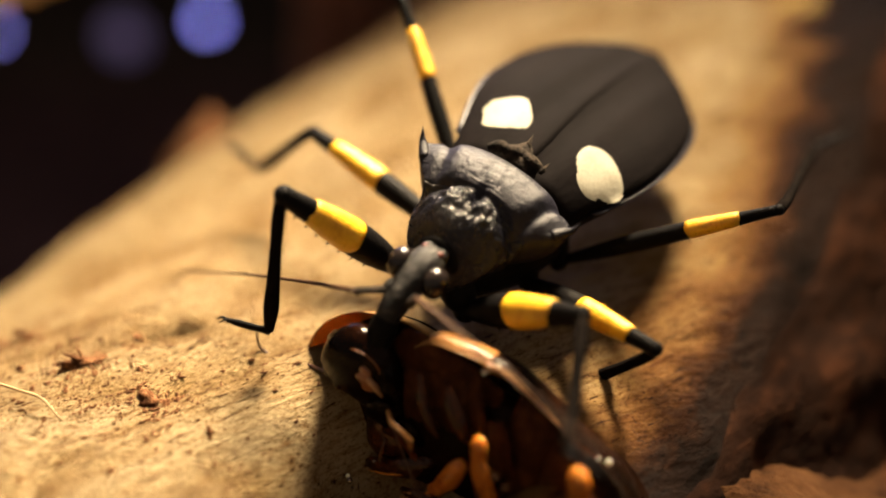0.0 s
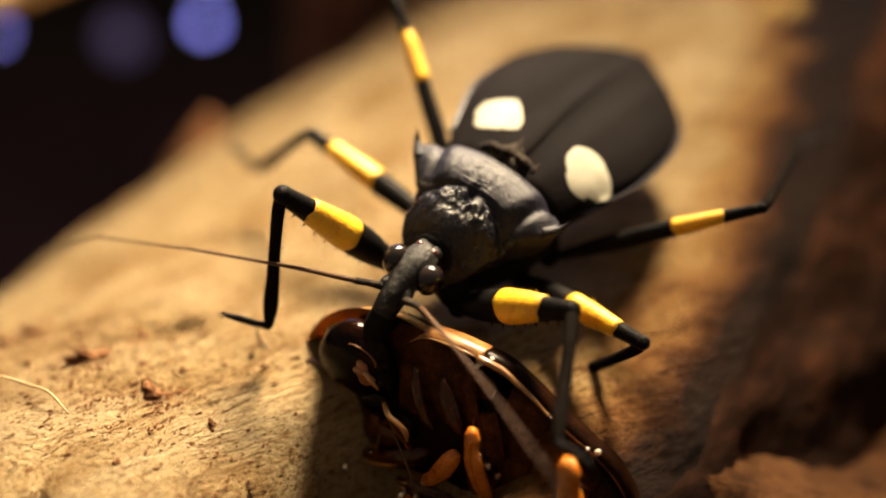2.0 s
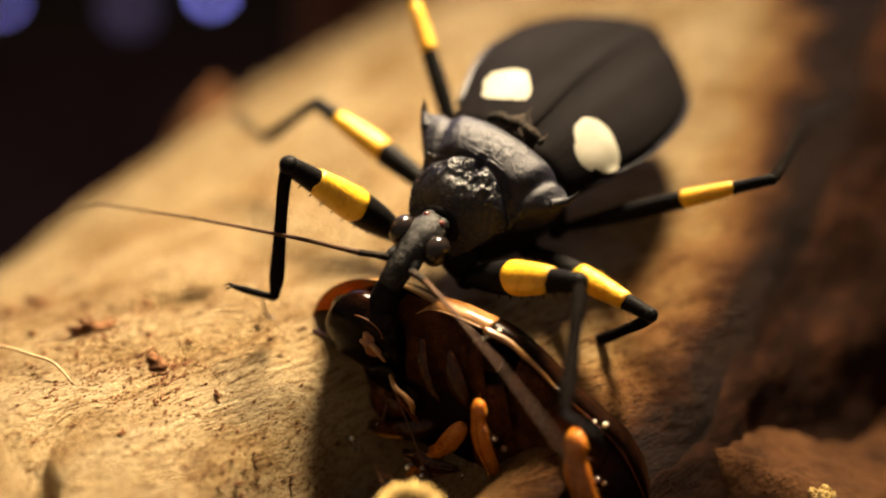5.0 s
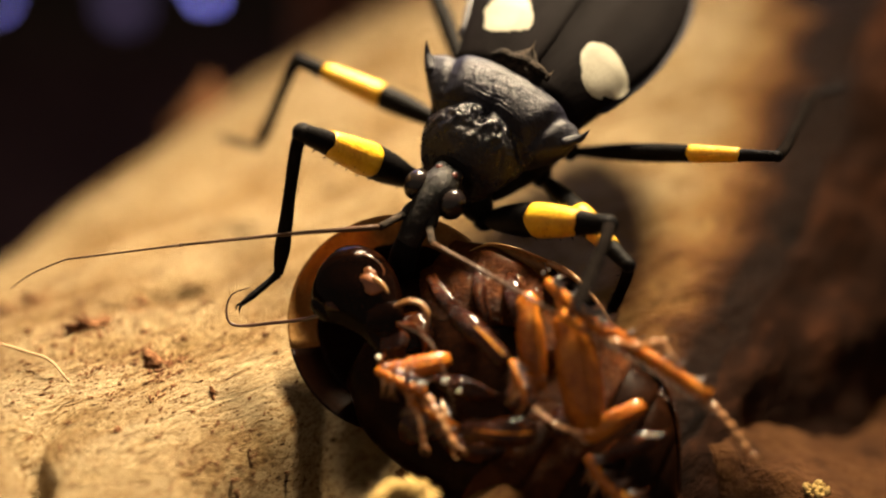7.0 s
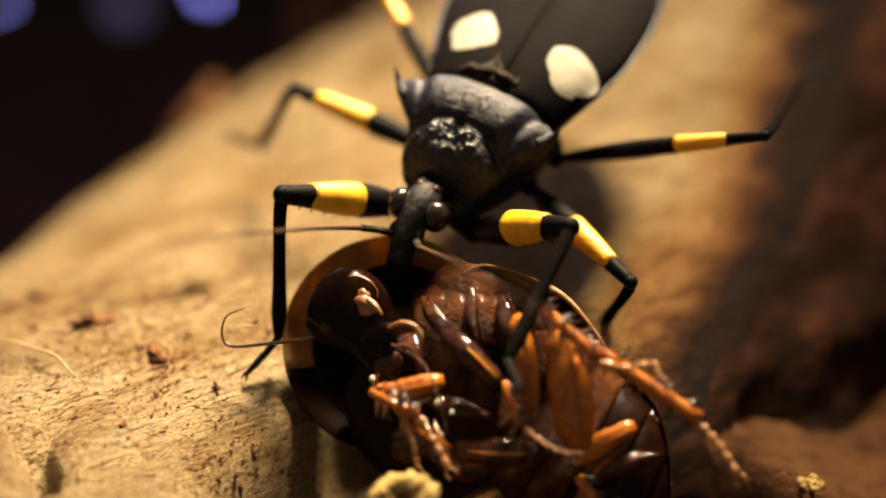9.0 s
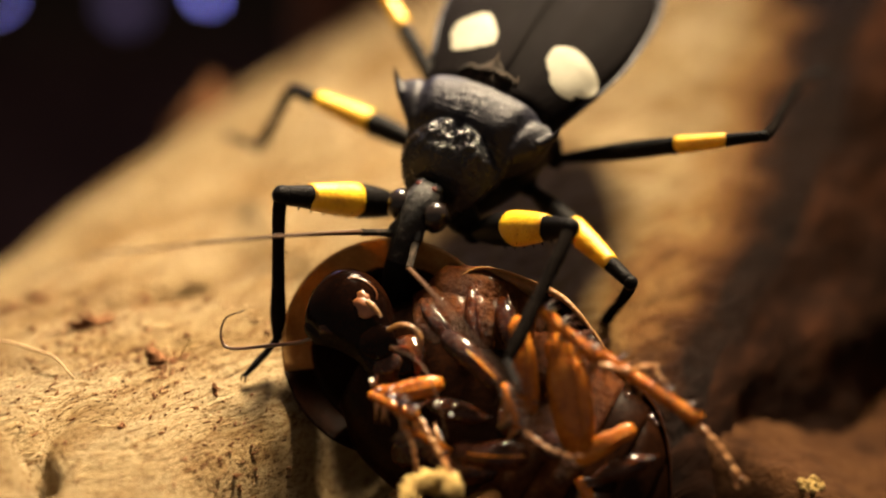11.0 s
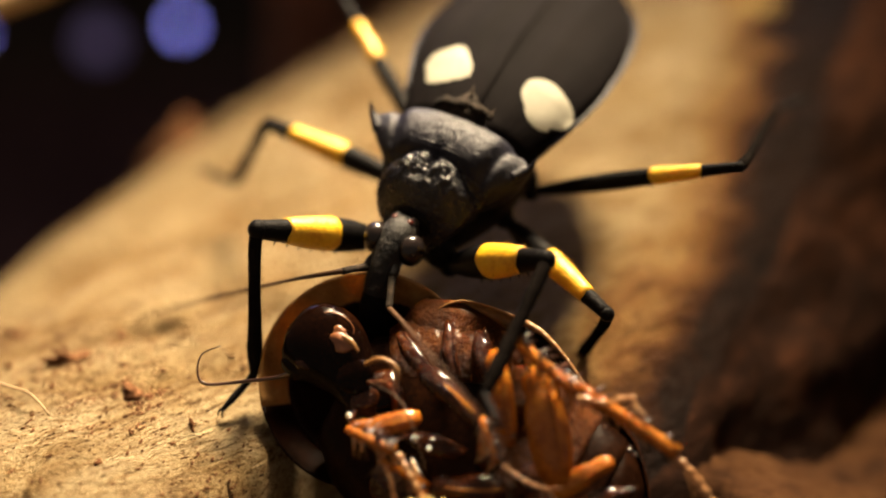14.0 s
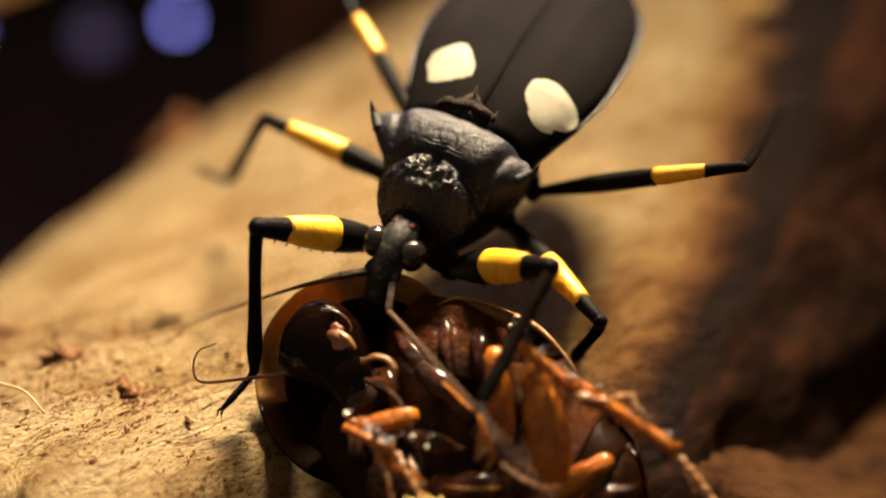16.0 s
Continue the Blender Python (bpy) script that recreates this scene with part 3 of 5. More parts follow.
def shield_half(x):
    return curve((1.3, 2.2, 2.65, 2.9, 3.05, 3.15, 3.4, 3.95, 4.55, 5.0, 5.1, 4.7, 4.1, 3.2), (x - 1.6) / 6.6)


def shield_top(x, y):
    """Height of the shield's upper side: a knobbly front lobe, a crease, and a rear lobe with a flat raised disc."""
    q = abs(y) / shield_half(x)
    top = curve((7.9, 8.9, 9.55, 9.9, 10.05, 10.05, 10.05, 10.35, 10.65, 10.85, 10.95, 10.95, 10.75, 10.3), (x - 1.6) / 6.6)
    waist = 4.95 - 0.07 * y * y
    rear = min(1, max(0, (x - waist + 0.15) / 0.9))
    rear = rear * rear * (3 - 2 * rear)
    z = top - 0.22 * rear * (y / 2.6) ** 2 - (2.3 - 1.45 * rear) * q ** (2.2 + 0.8 * rear)
    # two furrows bound the disc; outside them the corners swell again
    edge = 2.35 + 0.33 * (x - 4.6)
    z += rear * (0.06 * math.exp(-((abs(y) - edge + 0.4) / 0.5) ** 2) - 0.30 * math.exp(-((abs(y) - edge - 0.45) / 0.36) ** 2))
    z += rear * 0.30 * math.exp(-((q - 1.0) / 0.08) ** 2) * math.exp(-((x - 6.4) / 0.8) ** 2)
    # the crease between the lobes and the groove down the middle of the front one
    z -= 0.24 * math.exp(-((x - waist) / 0.18) ** 2)
    z -= (0.34 * (1 - rear) + 0.10) * math.exp(-(y / 0.26) ** 2) * math.exp(-((x - 4.7) / 1.2) ** 2)
    # fine wrinkles across the crease, and a few that run back over the disc
    warp = 2.2 * noise.noise(Vector((x * 0.9, y * 0.9, 0)))
    z += 0.040 * math.sin(26 * x + 2.5 * warp + 2.0 * abs(y)) * math.exp(-((x - waist - 0.25) / 0.45) ** 2) * math.exp(-(y / 1.1) ** 2)
    z -= rear * 0.085 * math.exp(-((y - 0.45 - 0.10 * warp) / 0.10) ** 2) * math.exp(-((x - 5.9) / 0.6) ** 2)
    z -= rear * 0.075 * math.exp(-((y + 0.55 + 0.12 * warp - 0.2 * (x - 6)) / 0.09) ** 2) * math.exp(-((x - 5.7) / 0.5) ** 2)
    z += rear * 0.030 * noise.fractal(Vector((x * 2.2, y * 1.3, 1.7)), 0.9, 2.0, 3)
    # knobs and worm-like ridges in front
    if rear < 1:
        ridge = 0.5 - abs(noise.noise(Vector((x * 1.5, y * 1.5, 4.2)))) * 1.6
        ridge += 0.5 * noise.noise(Vector((x * 4.2, y * 4.2, 1.2)))
        knob = sum(h * math.exp(-((x - kx) / w) ** 2 - ((abs(y) - ky) / w) ** 2) for kx, ky, w, h in ((3.9, 1.15, 0.62, 0.34), (3.6, 2.35, 0.5, 0.28), (3.0, 1.5, 0.5, 0.16), (4.3, 0.75, 0.3, 0.14)))
        band = math.exp(-((x - 3.7) / 1.0) ** 2)
        z += (1 - rear) * (0.24 * band * ridge + knob)
    return z


def shield_ring(x):
    w = shield_half(x)
    ring = [(x, -w + 2 * w * k / 119, shield_top(x, -w + 2 * w * k / 119)) for k in range(120)]
    edge = 0.5 * (ring[0][2] + ring[-1][2])
    ring += [(x, w * 0.97 * math.cos(a), edge - 0.1 - (edge - 5.6) * math.sin(a)) for a in (math.pi * k / 17 for k in range(1, 17))]
    return ring


def build_body(bug):
    # belly with its flat outer rim
    bm = bmesh.new()
    rings = []
    for i in range(25):
        x = 7.5 + 20.7 * math.sin(0.5 * math.pi * i / 24)
        w = wing_half(x) * 0.97
        rings.append([(x, wing_mid(x) + w * math.cos(a), wing_top(x, w) - 0.8 + (0.5 if math.sin(a) > 0 else 2.6) * math.sin(a) * min(1, w / 3))
                      for a in (2 * math.pi * k / 24 for k in range(24))])
    loft(bm, rings)
    part("abdomen", bm, BLACK, bug)
    for side in (1, -1):
        bm = bmesh.new()
        rings = []
        for i in range(40):
            x = 10.0 + 18.55 * math.sin(0.5 * math.pi * i / 39)
            w = wing_half(x)
            k = min(1, w / 2.5)
            z = wing_top(x, w) - 0.45
            c = wing_mid(x)
            ahead = x + 0.3 * (1 - k)
            rings.append([(x, c + side * max(0, w - 0.5), z), (ahead, c + side * (w + 0.22 * k), z + 0.18), (ahead, c + side * (w + 0.32 * k), z + 0.10), (x, c + side * max(0, w - 0.4), z - 0.3)])
        loft(bm, rings)
        part("abdomen_rim", bm, RIM, bug, "blue-black flat edge of the abdomen")
    # chest underneath
    bm = bmesh.new()
    tube(bm, [(2.2, 0, 5.9), (4.0, 0, 5.6), (6.5, 0, 5.7), (9.5, 0, 6.0), (12, 0, 6.6)], [1.2, 2.2, 3.0, 3.6, 3.6, 3.0], 20, 5, 0.9)
    rough_up(bm, 0.25, 1.4, 3)
    part("thorax", bm, BLACK, bug)
    for kind, (x, y, z) in HIPS.items():
        for side in (1, -1):
            bm = bmesh.new()
            tube(bm, [(x + 0.3, side * (y - 1.9), z + 1.7), (x + 0.1, side * (y - 0.8), z + 0.8), (x, side * y, z)], [1.15, 1.1, 0.95, 0.6], 14, 4)
            ball(bm, (x, side * y, z), 0.6, 12)
            rough_up(bm, 0.06, 0.5, x)
            part("coxa", bm, BLACK, bug)
    # collar
    bm = bmesh.new()
    tube(bm, [(1.55, 0, 6.95), (1.9, 0, 6.98), (2.25, 0, 7.0)], [0.95, 1.32, 1.35, 1.1], 24, 5)
    rough_up(bm, 0.06, 0.4)
    part("collar", bm, BLACK, bug)
    # shield: a broad trapezoid, knobbly in front, with a swollen rear half and raised corners
    for name, x0, x1, steps, label in (("shield_front", 1.6, 4.75, 64, "knobbly glossy black front of the shield"),
                                       ("shield_rear", 4.75, 8.2, 72, "wrinkled black rear of the shield with pointed corners")):
        bm = bmesh.new()
        rings = []
        for i in range(steps + 1):
            x = x0 + (x1 - x0) * i / steps
            rings.append(shield_ring(x))
        loft(bm, rings)
        if name == "shield_rear":
            for side in (1, -1):
                tube(bm, [(5.9, side * 4.4, 9.3), (6.35, side * 4.85, 9.55), (6.6, side * 5.2, 9.85), (6.75, side * 5.45, 10.5)], [0.35, 0.3, 0.18, 0.02], 12, 4)
        part(name, bm, KNOBBLY if name == "shield_front" else LEATHER, bug, label)
    # triangle between the wings
    bm = bmesh.new()
    loft(bm, [[(x, w * math.cos(a), z + 0.35 * math.sin(a)) for a in (2 * math.pi * k / 14 for k in range(14))]
              for x, w, z in ((7.7, 1.6, 10.5), (8.1, 1.5, 10.8), (8.5, 1.15, 10.95), (8.9, 0.7, 11.0), (9.3, 0.3, 11.1))])
    tube(bm, [(8.0, 1.8, 10.7), (8.3, 1.2, 11.0), (8.2, 0.5, 11.15), (8.5, -0.2, 11.1), (8.3, -0.9, 11.2), (8.3, -1.8, 10.9)], [0.2, 0.34, 0.26, 0.36, 0.28, 0.34, 0.2], 10, 6)
    rough_up(bm, 0.3, 0.35, 9)
    spike(bm, (9.0, 0, 11.0), (9.5, 0, 12.0), 0.22, 7)
    spike(bm, (8.1, -1.6, 10.9), (8.5, -1.9, 11.6), 0.16, 6)
    part("scutellum", bm, DUST, bug, "dusty grey upright scutellum with a spine")


def build_head(bug):
    bm = bmesh.new()
    tube(bm, [(2.1, 0, 7.0), (1.5, 0, 7.15), (0.9, 0, 7.25), (0.1, 0, 7.0), (-0.8, 0, 6.45), (-1.55, 0, 5.8), (-2.15, 0, 5.0), (-2.4, 0, 4.2)],
         [0.85, 0.80, 1.0, 1.08, 0.98, 0.86, 0.78, 0.7, 0.62], 26, 7, 0.95)
    rough_up(bm, 0.05, 0.4, 4)
    for side in (1, -1):
        # swellings behind the eyes, ridges from the simple eyes to the feelers, and the feelers' sockets
        ball(bm, (1.25, side * 0.42, 7.72), (0.52, 0.46, 0.42), 14)
        tube(bm, [(0.9, side * 0.30, 7.98), (0.2, side * 0.34, 7.98), (-0.5, side * 0.5, 7.45), (-1.2, side * 0.62, 6.75)], [0.10, 0.13, 0.14, 0.12], 8, 5)
        tube(bm, [(-0.8, side * 0.5, 6.6), (-1.3, side * 0.72, 6.35), (-1.6, side * 0.8, 6.15)], [0.34, 0.36, 0.3], 12, 3)
        tube(bm, [(-1.3, side * 0.25, 6.75), (-1.9, side * 0.3, 6.15), (-2.5, side * 0.22, 5.3)], [0.12, 0.16, 0.08], 8, 4)
        for i in range(4):
            ball(bm, (-0.9 - 0.22 * i, side * (0.2 + 0.13 * (i % 2)), 7.05 - 0.26 * i), 0.09 + 0.03 * (i % 2), 8)
    tube(bm, [(0.5, 0, 7.9), (-0.2, 0, 7.75), (-0.9, 0, 7.25)], [0.06, 0.09, 0.05], 7, 4)
    head = part("head", bm, HEADM, bug, "dusty black narrow head")
    for side in (1, -1):
        bm = bmesh.new()
        ball(bm, (0.0, side * 1.15, 6.98), (0.90, 0.76, 0.94), 28)
        part("eye", bm, EYE_M, head, "large glossy dark eye")
        bm = bmesh.new()
        ball(bm, (1.0, side * 0.48, 8.0), (0.22, 0.22, 0.2), 12)
        part("ocellus", bm, OCELLUS, head, "small red simple eye")
    bm = bmesh.new()
    tube(bm, [(-1.9, 0, 5.5), (-2.35, 0, 4.4), (-2.55, 0, 3.1), (-2.5, 0, 1.9), (-2.2, 0, 0.8), (-1.8, 0, -0.2)], [0.62, 0.76, 0.80, 0.76, 0.70, 0.58, 0.3], 18, 6)
    for z in (3.4, 1.4):
        ball(bm, (-2.55, 0, z), (0.80, 0.80, 0.12), 16)
    part("rostrum", bm, BLACK, head, "thick curved black beak")


def build_leg(bug, kind, side):
    """The three movable pieces of a leg; each lies along its own x."""
    L = FEMUR[kind]
    r = {"fore": 0.94, "mid": 0.70, "hind": 0.53}[kind]
    band = {"fore": (0.44, 0.79), "mid": (0.45, 0.82), "hind": (0.60, 0.83)}[kind]

    def girth(t):
        return r * blend((0.45, 0.62, 0.80, 0.93, 1.0, 1.0, 0.95, 0.88, 0.78, 0.68, 0.6, 0.55), t)

    def rings(t0, t1, steps, grow):
        out = []
        for i in range(steps + 1):
            t = t0 + (t1 - t0) * i / steps
            g = girth(t) + (grow if 0 < i < steps else grow * 0.3)
            jag = 0.0 if grow == 0 else r * (i / steps - 0.4)
            out.append([(L * t + jag * (0.34 * math.cos(a - 1.2) + 0.22 * math.cos(2 * a + 0.6) + 0.10 * math.cos(5 * a)), g * math.cos(a), g * 1.08 * math.sin(a) + 0.10 * r * math.sin(math.pi * t)) for a in (2 * math.pi * k / 30 for k in range(30))])
        return out

    bm = bmesh.new()
    loft(bm, rings(0, 1, 26, 0))
    ball(bm, (L, 0, 0), r * 0.62, 12)
    ball(bm, (0, 0, 0), r * 0.75, 12)
    for i in range(90):
        t, a = random.uniform(0.08, 0.97), random.uniform(0, 6.28)
        g = girth(t)
        base = Vector((L * t, g * math.cos(a), g * math.sin(a)))
        d = Vector((0.35, math.cos(a), math.sin(a)))
        spike(bm, base * 0.99, base + d * random.uniform(0.12, 0.34), 0.018, 3)
    if kind == "fore":
        for i in range(14):
            t = 0.25 + 0.05 * i
            spike(bm, (L * t, 0.2 * (-1) ** i, -girth(t) * 0.95), (L * t + 0.05, 0.28 * (-1) ** i, -girth(t) - 0.24), 0.07, 5)
    femur = part("femur", bm, BLACK, bug, "black thigh with a yellow band")
    bm = bmesh.new()
    loft(bm, rings(*band, 14, 0.035))
    for i in range(60):
        t, a = random.uniform(band[0] + 0.01, band[1] - 0.01), random.uniform(0, 6.28)
        g = girth(t) + 0.03
        base = Vector((L * t, g * math.cos(a), g * 1.08 * math.sin(a) + 0.10 * r * math.sin(math.pi * t)))
        spike(bm, base * 0.998, base + Vector((0.10, 0.2 * math.cos(a), 0.2 * math.sin(a))), 0.010, 3)
    part("yellow_band", bm, YELLOW, femur, "glossy yellow band")
    T = TIBIA[kind]
    bm = bmesh.new()
    rt = {"fore": 0.39, "mid": 0.35, "hind": 0.32}[kind]
    tube(bm, [(0, 0, 0), (T * 0.12, 0, 0.16), (T * 0.4, 0, 0.12), (T * 0.75, 0, 0.02), (T, 0, 0)], [rt * 1.1, rt, rt * 0.95, rt * 0.9, rt, rt * 1.15, rt * 0.7], 12, 6)
    for i in range(110):
        t, a = random.uniform(0.05, 1.0), random.uniform(0, 6.28)
        base = Vector((T * t, rt * math.cos(a), rt * math.sin(a) + 0.08))
        spike(bm, base, base + Vector((0.16, 0.16 * math.cos(a), 0.16 * math.sin(a))), 0.016, 3)
    tibia = part("tibia", bm, SHIN, bug, "slender black bristly shin")
    bm = bmesh.new()
    tube(bm, [(0, 0, 0), (0.9, 0, 0), (1.8, 0, 0.05), (2.7, 0, 0.1)], [0.28, 0.22, 0.2, 0.22, 0.2, 0.22, 0.17, 0.14], 9, 4)
    for s in (1, -1):
        tube(bm, [(2.6, 0, 0.1), (2.9, 0.16 * s, 0.12), (3.15, 0.2 * s, -0.1)], [0.09, 0.07, 0.02], 6, 3)
    foot = part("tarsus", bm, BLACK, tibia, "dark jointed foot with two claws")
    bend = {"fore": 48, "mid": 58, "hind": 40}[kind]
    foot.matrix_basis = pose(T * S, 0, 0, 0, -bend, 0)
    return femur, tibia, foot


ANTENNA = {"scape": 2.1, "lash": 22.4}


def build_antenna(bug):
    bm = bmesh.new()
    L = ANTENNA["scape"]
    tube(bm, [(0, 0, 0), (L * 0.5, 0, 0.03), (L, 0, 0)], [0.26, 0.22, 0.2, 0.22], 10, 4)
    scape = part("antenna_base", bm, DUST, bug, "dusty grey base of a feeler")
    bm = bmesh.new()
    L = ANTENNA["lash"]
    tube(bm, [(0, 0, 0), (L * 0.2, 0, 0.1), (L * 0.5, 0, 0)], [0.17, 0.13, 0.10, 0.08], 8, 5)
    ball(bm, (L * 0.5, 0, 0), 0.12, 8)
    tube(bm, [(L * 0.5, 0, 0), (L * 0.66, 0, -0.2), (L * 0.8, 0, -0.35)], [0.07, 0.06, 0.055], 7, 4)
    tube(bm, [(L * 0.8, 0, -0.35), (L * 0.9, 0, -1.3), (L * 0.97, 0, -2.4)], [0.05, 0.04, 0.025], 6, 4)
    for i in range(80):
        t, a = random.uniform(0.02, 0.5), random.uniform(0, 6.28)
        base = Vector((L * t, 0.08 * math.cos(a), 0.06 + 0.08 * math.sin(a)))
        spike(bm, base, base + Vector((0.12, 0.14 * math.cos(a), 0.14 * math.sin(a))), 0.010, 3)
    lash = part("antenna_lash", bm, FEELER, bug, "thin brown jointed feeler")
    return scape, lash


def build_bug():
    bug = holder("assassin_bug", "black assassin bug with yellow leg bands and cream wing spots", "insect")
    build_body(bug)
    build_wing(bug, -1)
    build_wing(bug, 1)
    build_head(bug)
    limbs = {(k, s): build_leg(bug, k, s) for k in HIPS for s in (1, -1)}
    feelers = {s: build_antenna(bug) for s in (1, -1)}
    return bug, limbs, feelers


# ---------------------------------------------------------------- the cockroach: x towards its tail, z out of its belly
def roach_half(x):
    return curve((6.0, 7.0, 7.7, 8.0, 8.1, 7.5, 6.6, 5.9, 5.2, 3.2, 0.05), (x - 3.0) / 19.0)


ROACH_MID = -1.1
# plates of the chest: both ends, half width, 1 for brown
CHEST = (((3.6, 3.6, 0.3), (6.4, 0.6, 1.6), 1.15, 0),
         ((4.6, 4.3, 0.3), (7.0, 1.2, 1.7), 1.0, 1),
         ((5.7, 4.9, 0.4), (8.0, 1.9, 1.8), 0.85, 0),
         ((6.6, 5.2, 0.4), (8.7, 2.4, 1.9), 0.75, 1),
         ((7.6, 5.5, 0.5), (9.5, 2.8, 2.0), 0.7, 0),
         ((8.6, 5.8, 0.5), (10.3, 3.3, 2.0), 0.65, 1),
         ((4.2, 0.6, 1.8), (6.0, -2.0, 2.2), 1.1, 0),
         ((6.4, -5.2, 1.0), (8.8, -3.3, 1.6), 1.2, 0),
         ((13.4, 0.6, 1.9), (15.2, -1.6, 2.1), 0.9, 1),
         ((11.0, 1.0, 1.8), (12.6, -1.8, 2.0), 0.9, 0),
         ((10.9, 4.6, 1.6), (12.6, 1.4, 2.3), 0.8, 1))
# wet droplets: place and radius
DROPS = (((4.6, -2.5, 4.1), 0.17), ((4.9, -2.8, 4.2), 0.1), ((8.4, -1.5, 4.1), 0.14), ((9.1, -1.3, 4.1), 0.2), ((13.3, -1.5, 4.2), 0.16), ((5.9, 0.3, 4.3), 0.1), ((12.3, 5.2, 4.9), 0.1),
         ((13.0, 5.1, 5.0), 0.12), ((13.7, 4.8, 5.0), 0.1), ((11.7, 0.6, 4.6), 0.12), ((12.9, 1.0, 4.4), 0.11), ((16.7, 3.8, 2.6), 0.14), ((18.4, 3.4, 2.4), 0.2), ((18.8, 3.3, 2.3), 0.14), ((7.0, -3.0, 5.3), 0.09), ((7.6, -2.8, 5.3), 0.1))
# milky drops; the first three are wet glints painted as white beads
MILKY_DROPS_AND_GLINTS = (((8.27, -1.71, 4.25), 0.17), ((9.2, -1.79, 4.2), 0.12), ((4.4, -2.35, 4.0), 0.14), ((9.2, 6.8, -0.1), 0.20), ((9.8, 6.9, -0.3), 0.17), ((9.2, 6.3, 0.1), 0.16), ((9.4, 6.6, 0.1), 0.12), ((17.2, 4.8, -0.1), 0.18), ((16.6, 4.7, 0.0), 0.12))


def blade(bm, points, widths, thick, scale, steps=6):
    """A flat plate with thin edges and a rounded keel along a smooth line; it lies flat to z."""
    path = smooth_path(points, steps)
    rings = []
    for i, q in enumerate(path):
        d = (path[min(i + 1, len(path) - 1)] - path[max(i - 1, 0)]).normalized()
        side = d.cross(Vector((0, 0, 1))).normalized()
        up = side.cross(d)
        w = curve(widths, i / (len(path) - 1)) * scale
        ring = []
        for k in range(20):
            a = 2 * math.pi * k / 20
            s, c = math.sin(a), math.cos(a)
            ring.append(q + side * c * w + up * math.copysign(abs(s) ** 1.35, s) * w * thick)
        rings.append(ring)
    loft(bm, rings)


def shield_plate(k0, k1, steps, thick):
    """A ring of the curved plate behind the head, from k0 to k1 of its radius."""
    upper, lower = [], []
    for i in range(steps + 1):
        k = k0 + (k1 - k0) * i / steps
        a_ring, b_ring = [], []
        for j in range(64):
            a = 2 * math.pi * j / 64
            x = 3.0 + 6.1 * k * math.cos(a)
            y = -0.1 + 6.2 * k * math.sin(a) * (1 + 0.05 * math.cos(a))
            z = -0.6 - 2.6 * (1 - k ** 3.0) + 0.3 * k ** 10 + 0.05 * noise.noise(Vector((x, y, 0)))
            a_ring.append((x, y, z))
            b_ring.append((x, y, z - thick))
        upper.append(a_ring)
        lower.append(b_ring)
    return upper + lower[::-1]


def press(bm):
    """The head is flatter than it is wide."""
    for v in bm.verts:
        v.co.z = 1.5 + (v.co.z - 1.5) * 0.66
    return bm


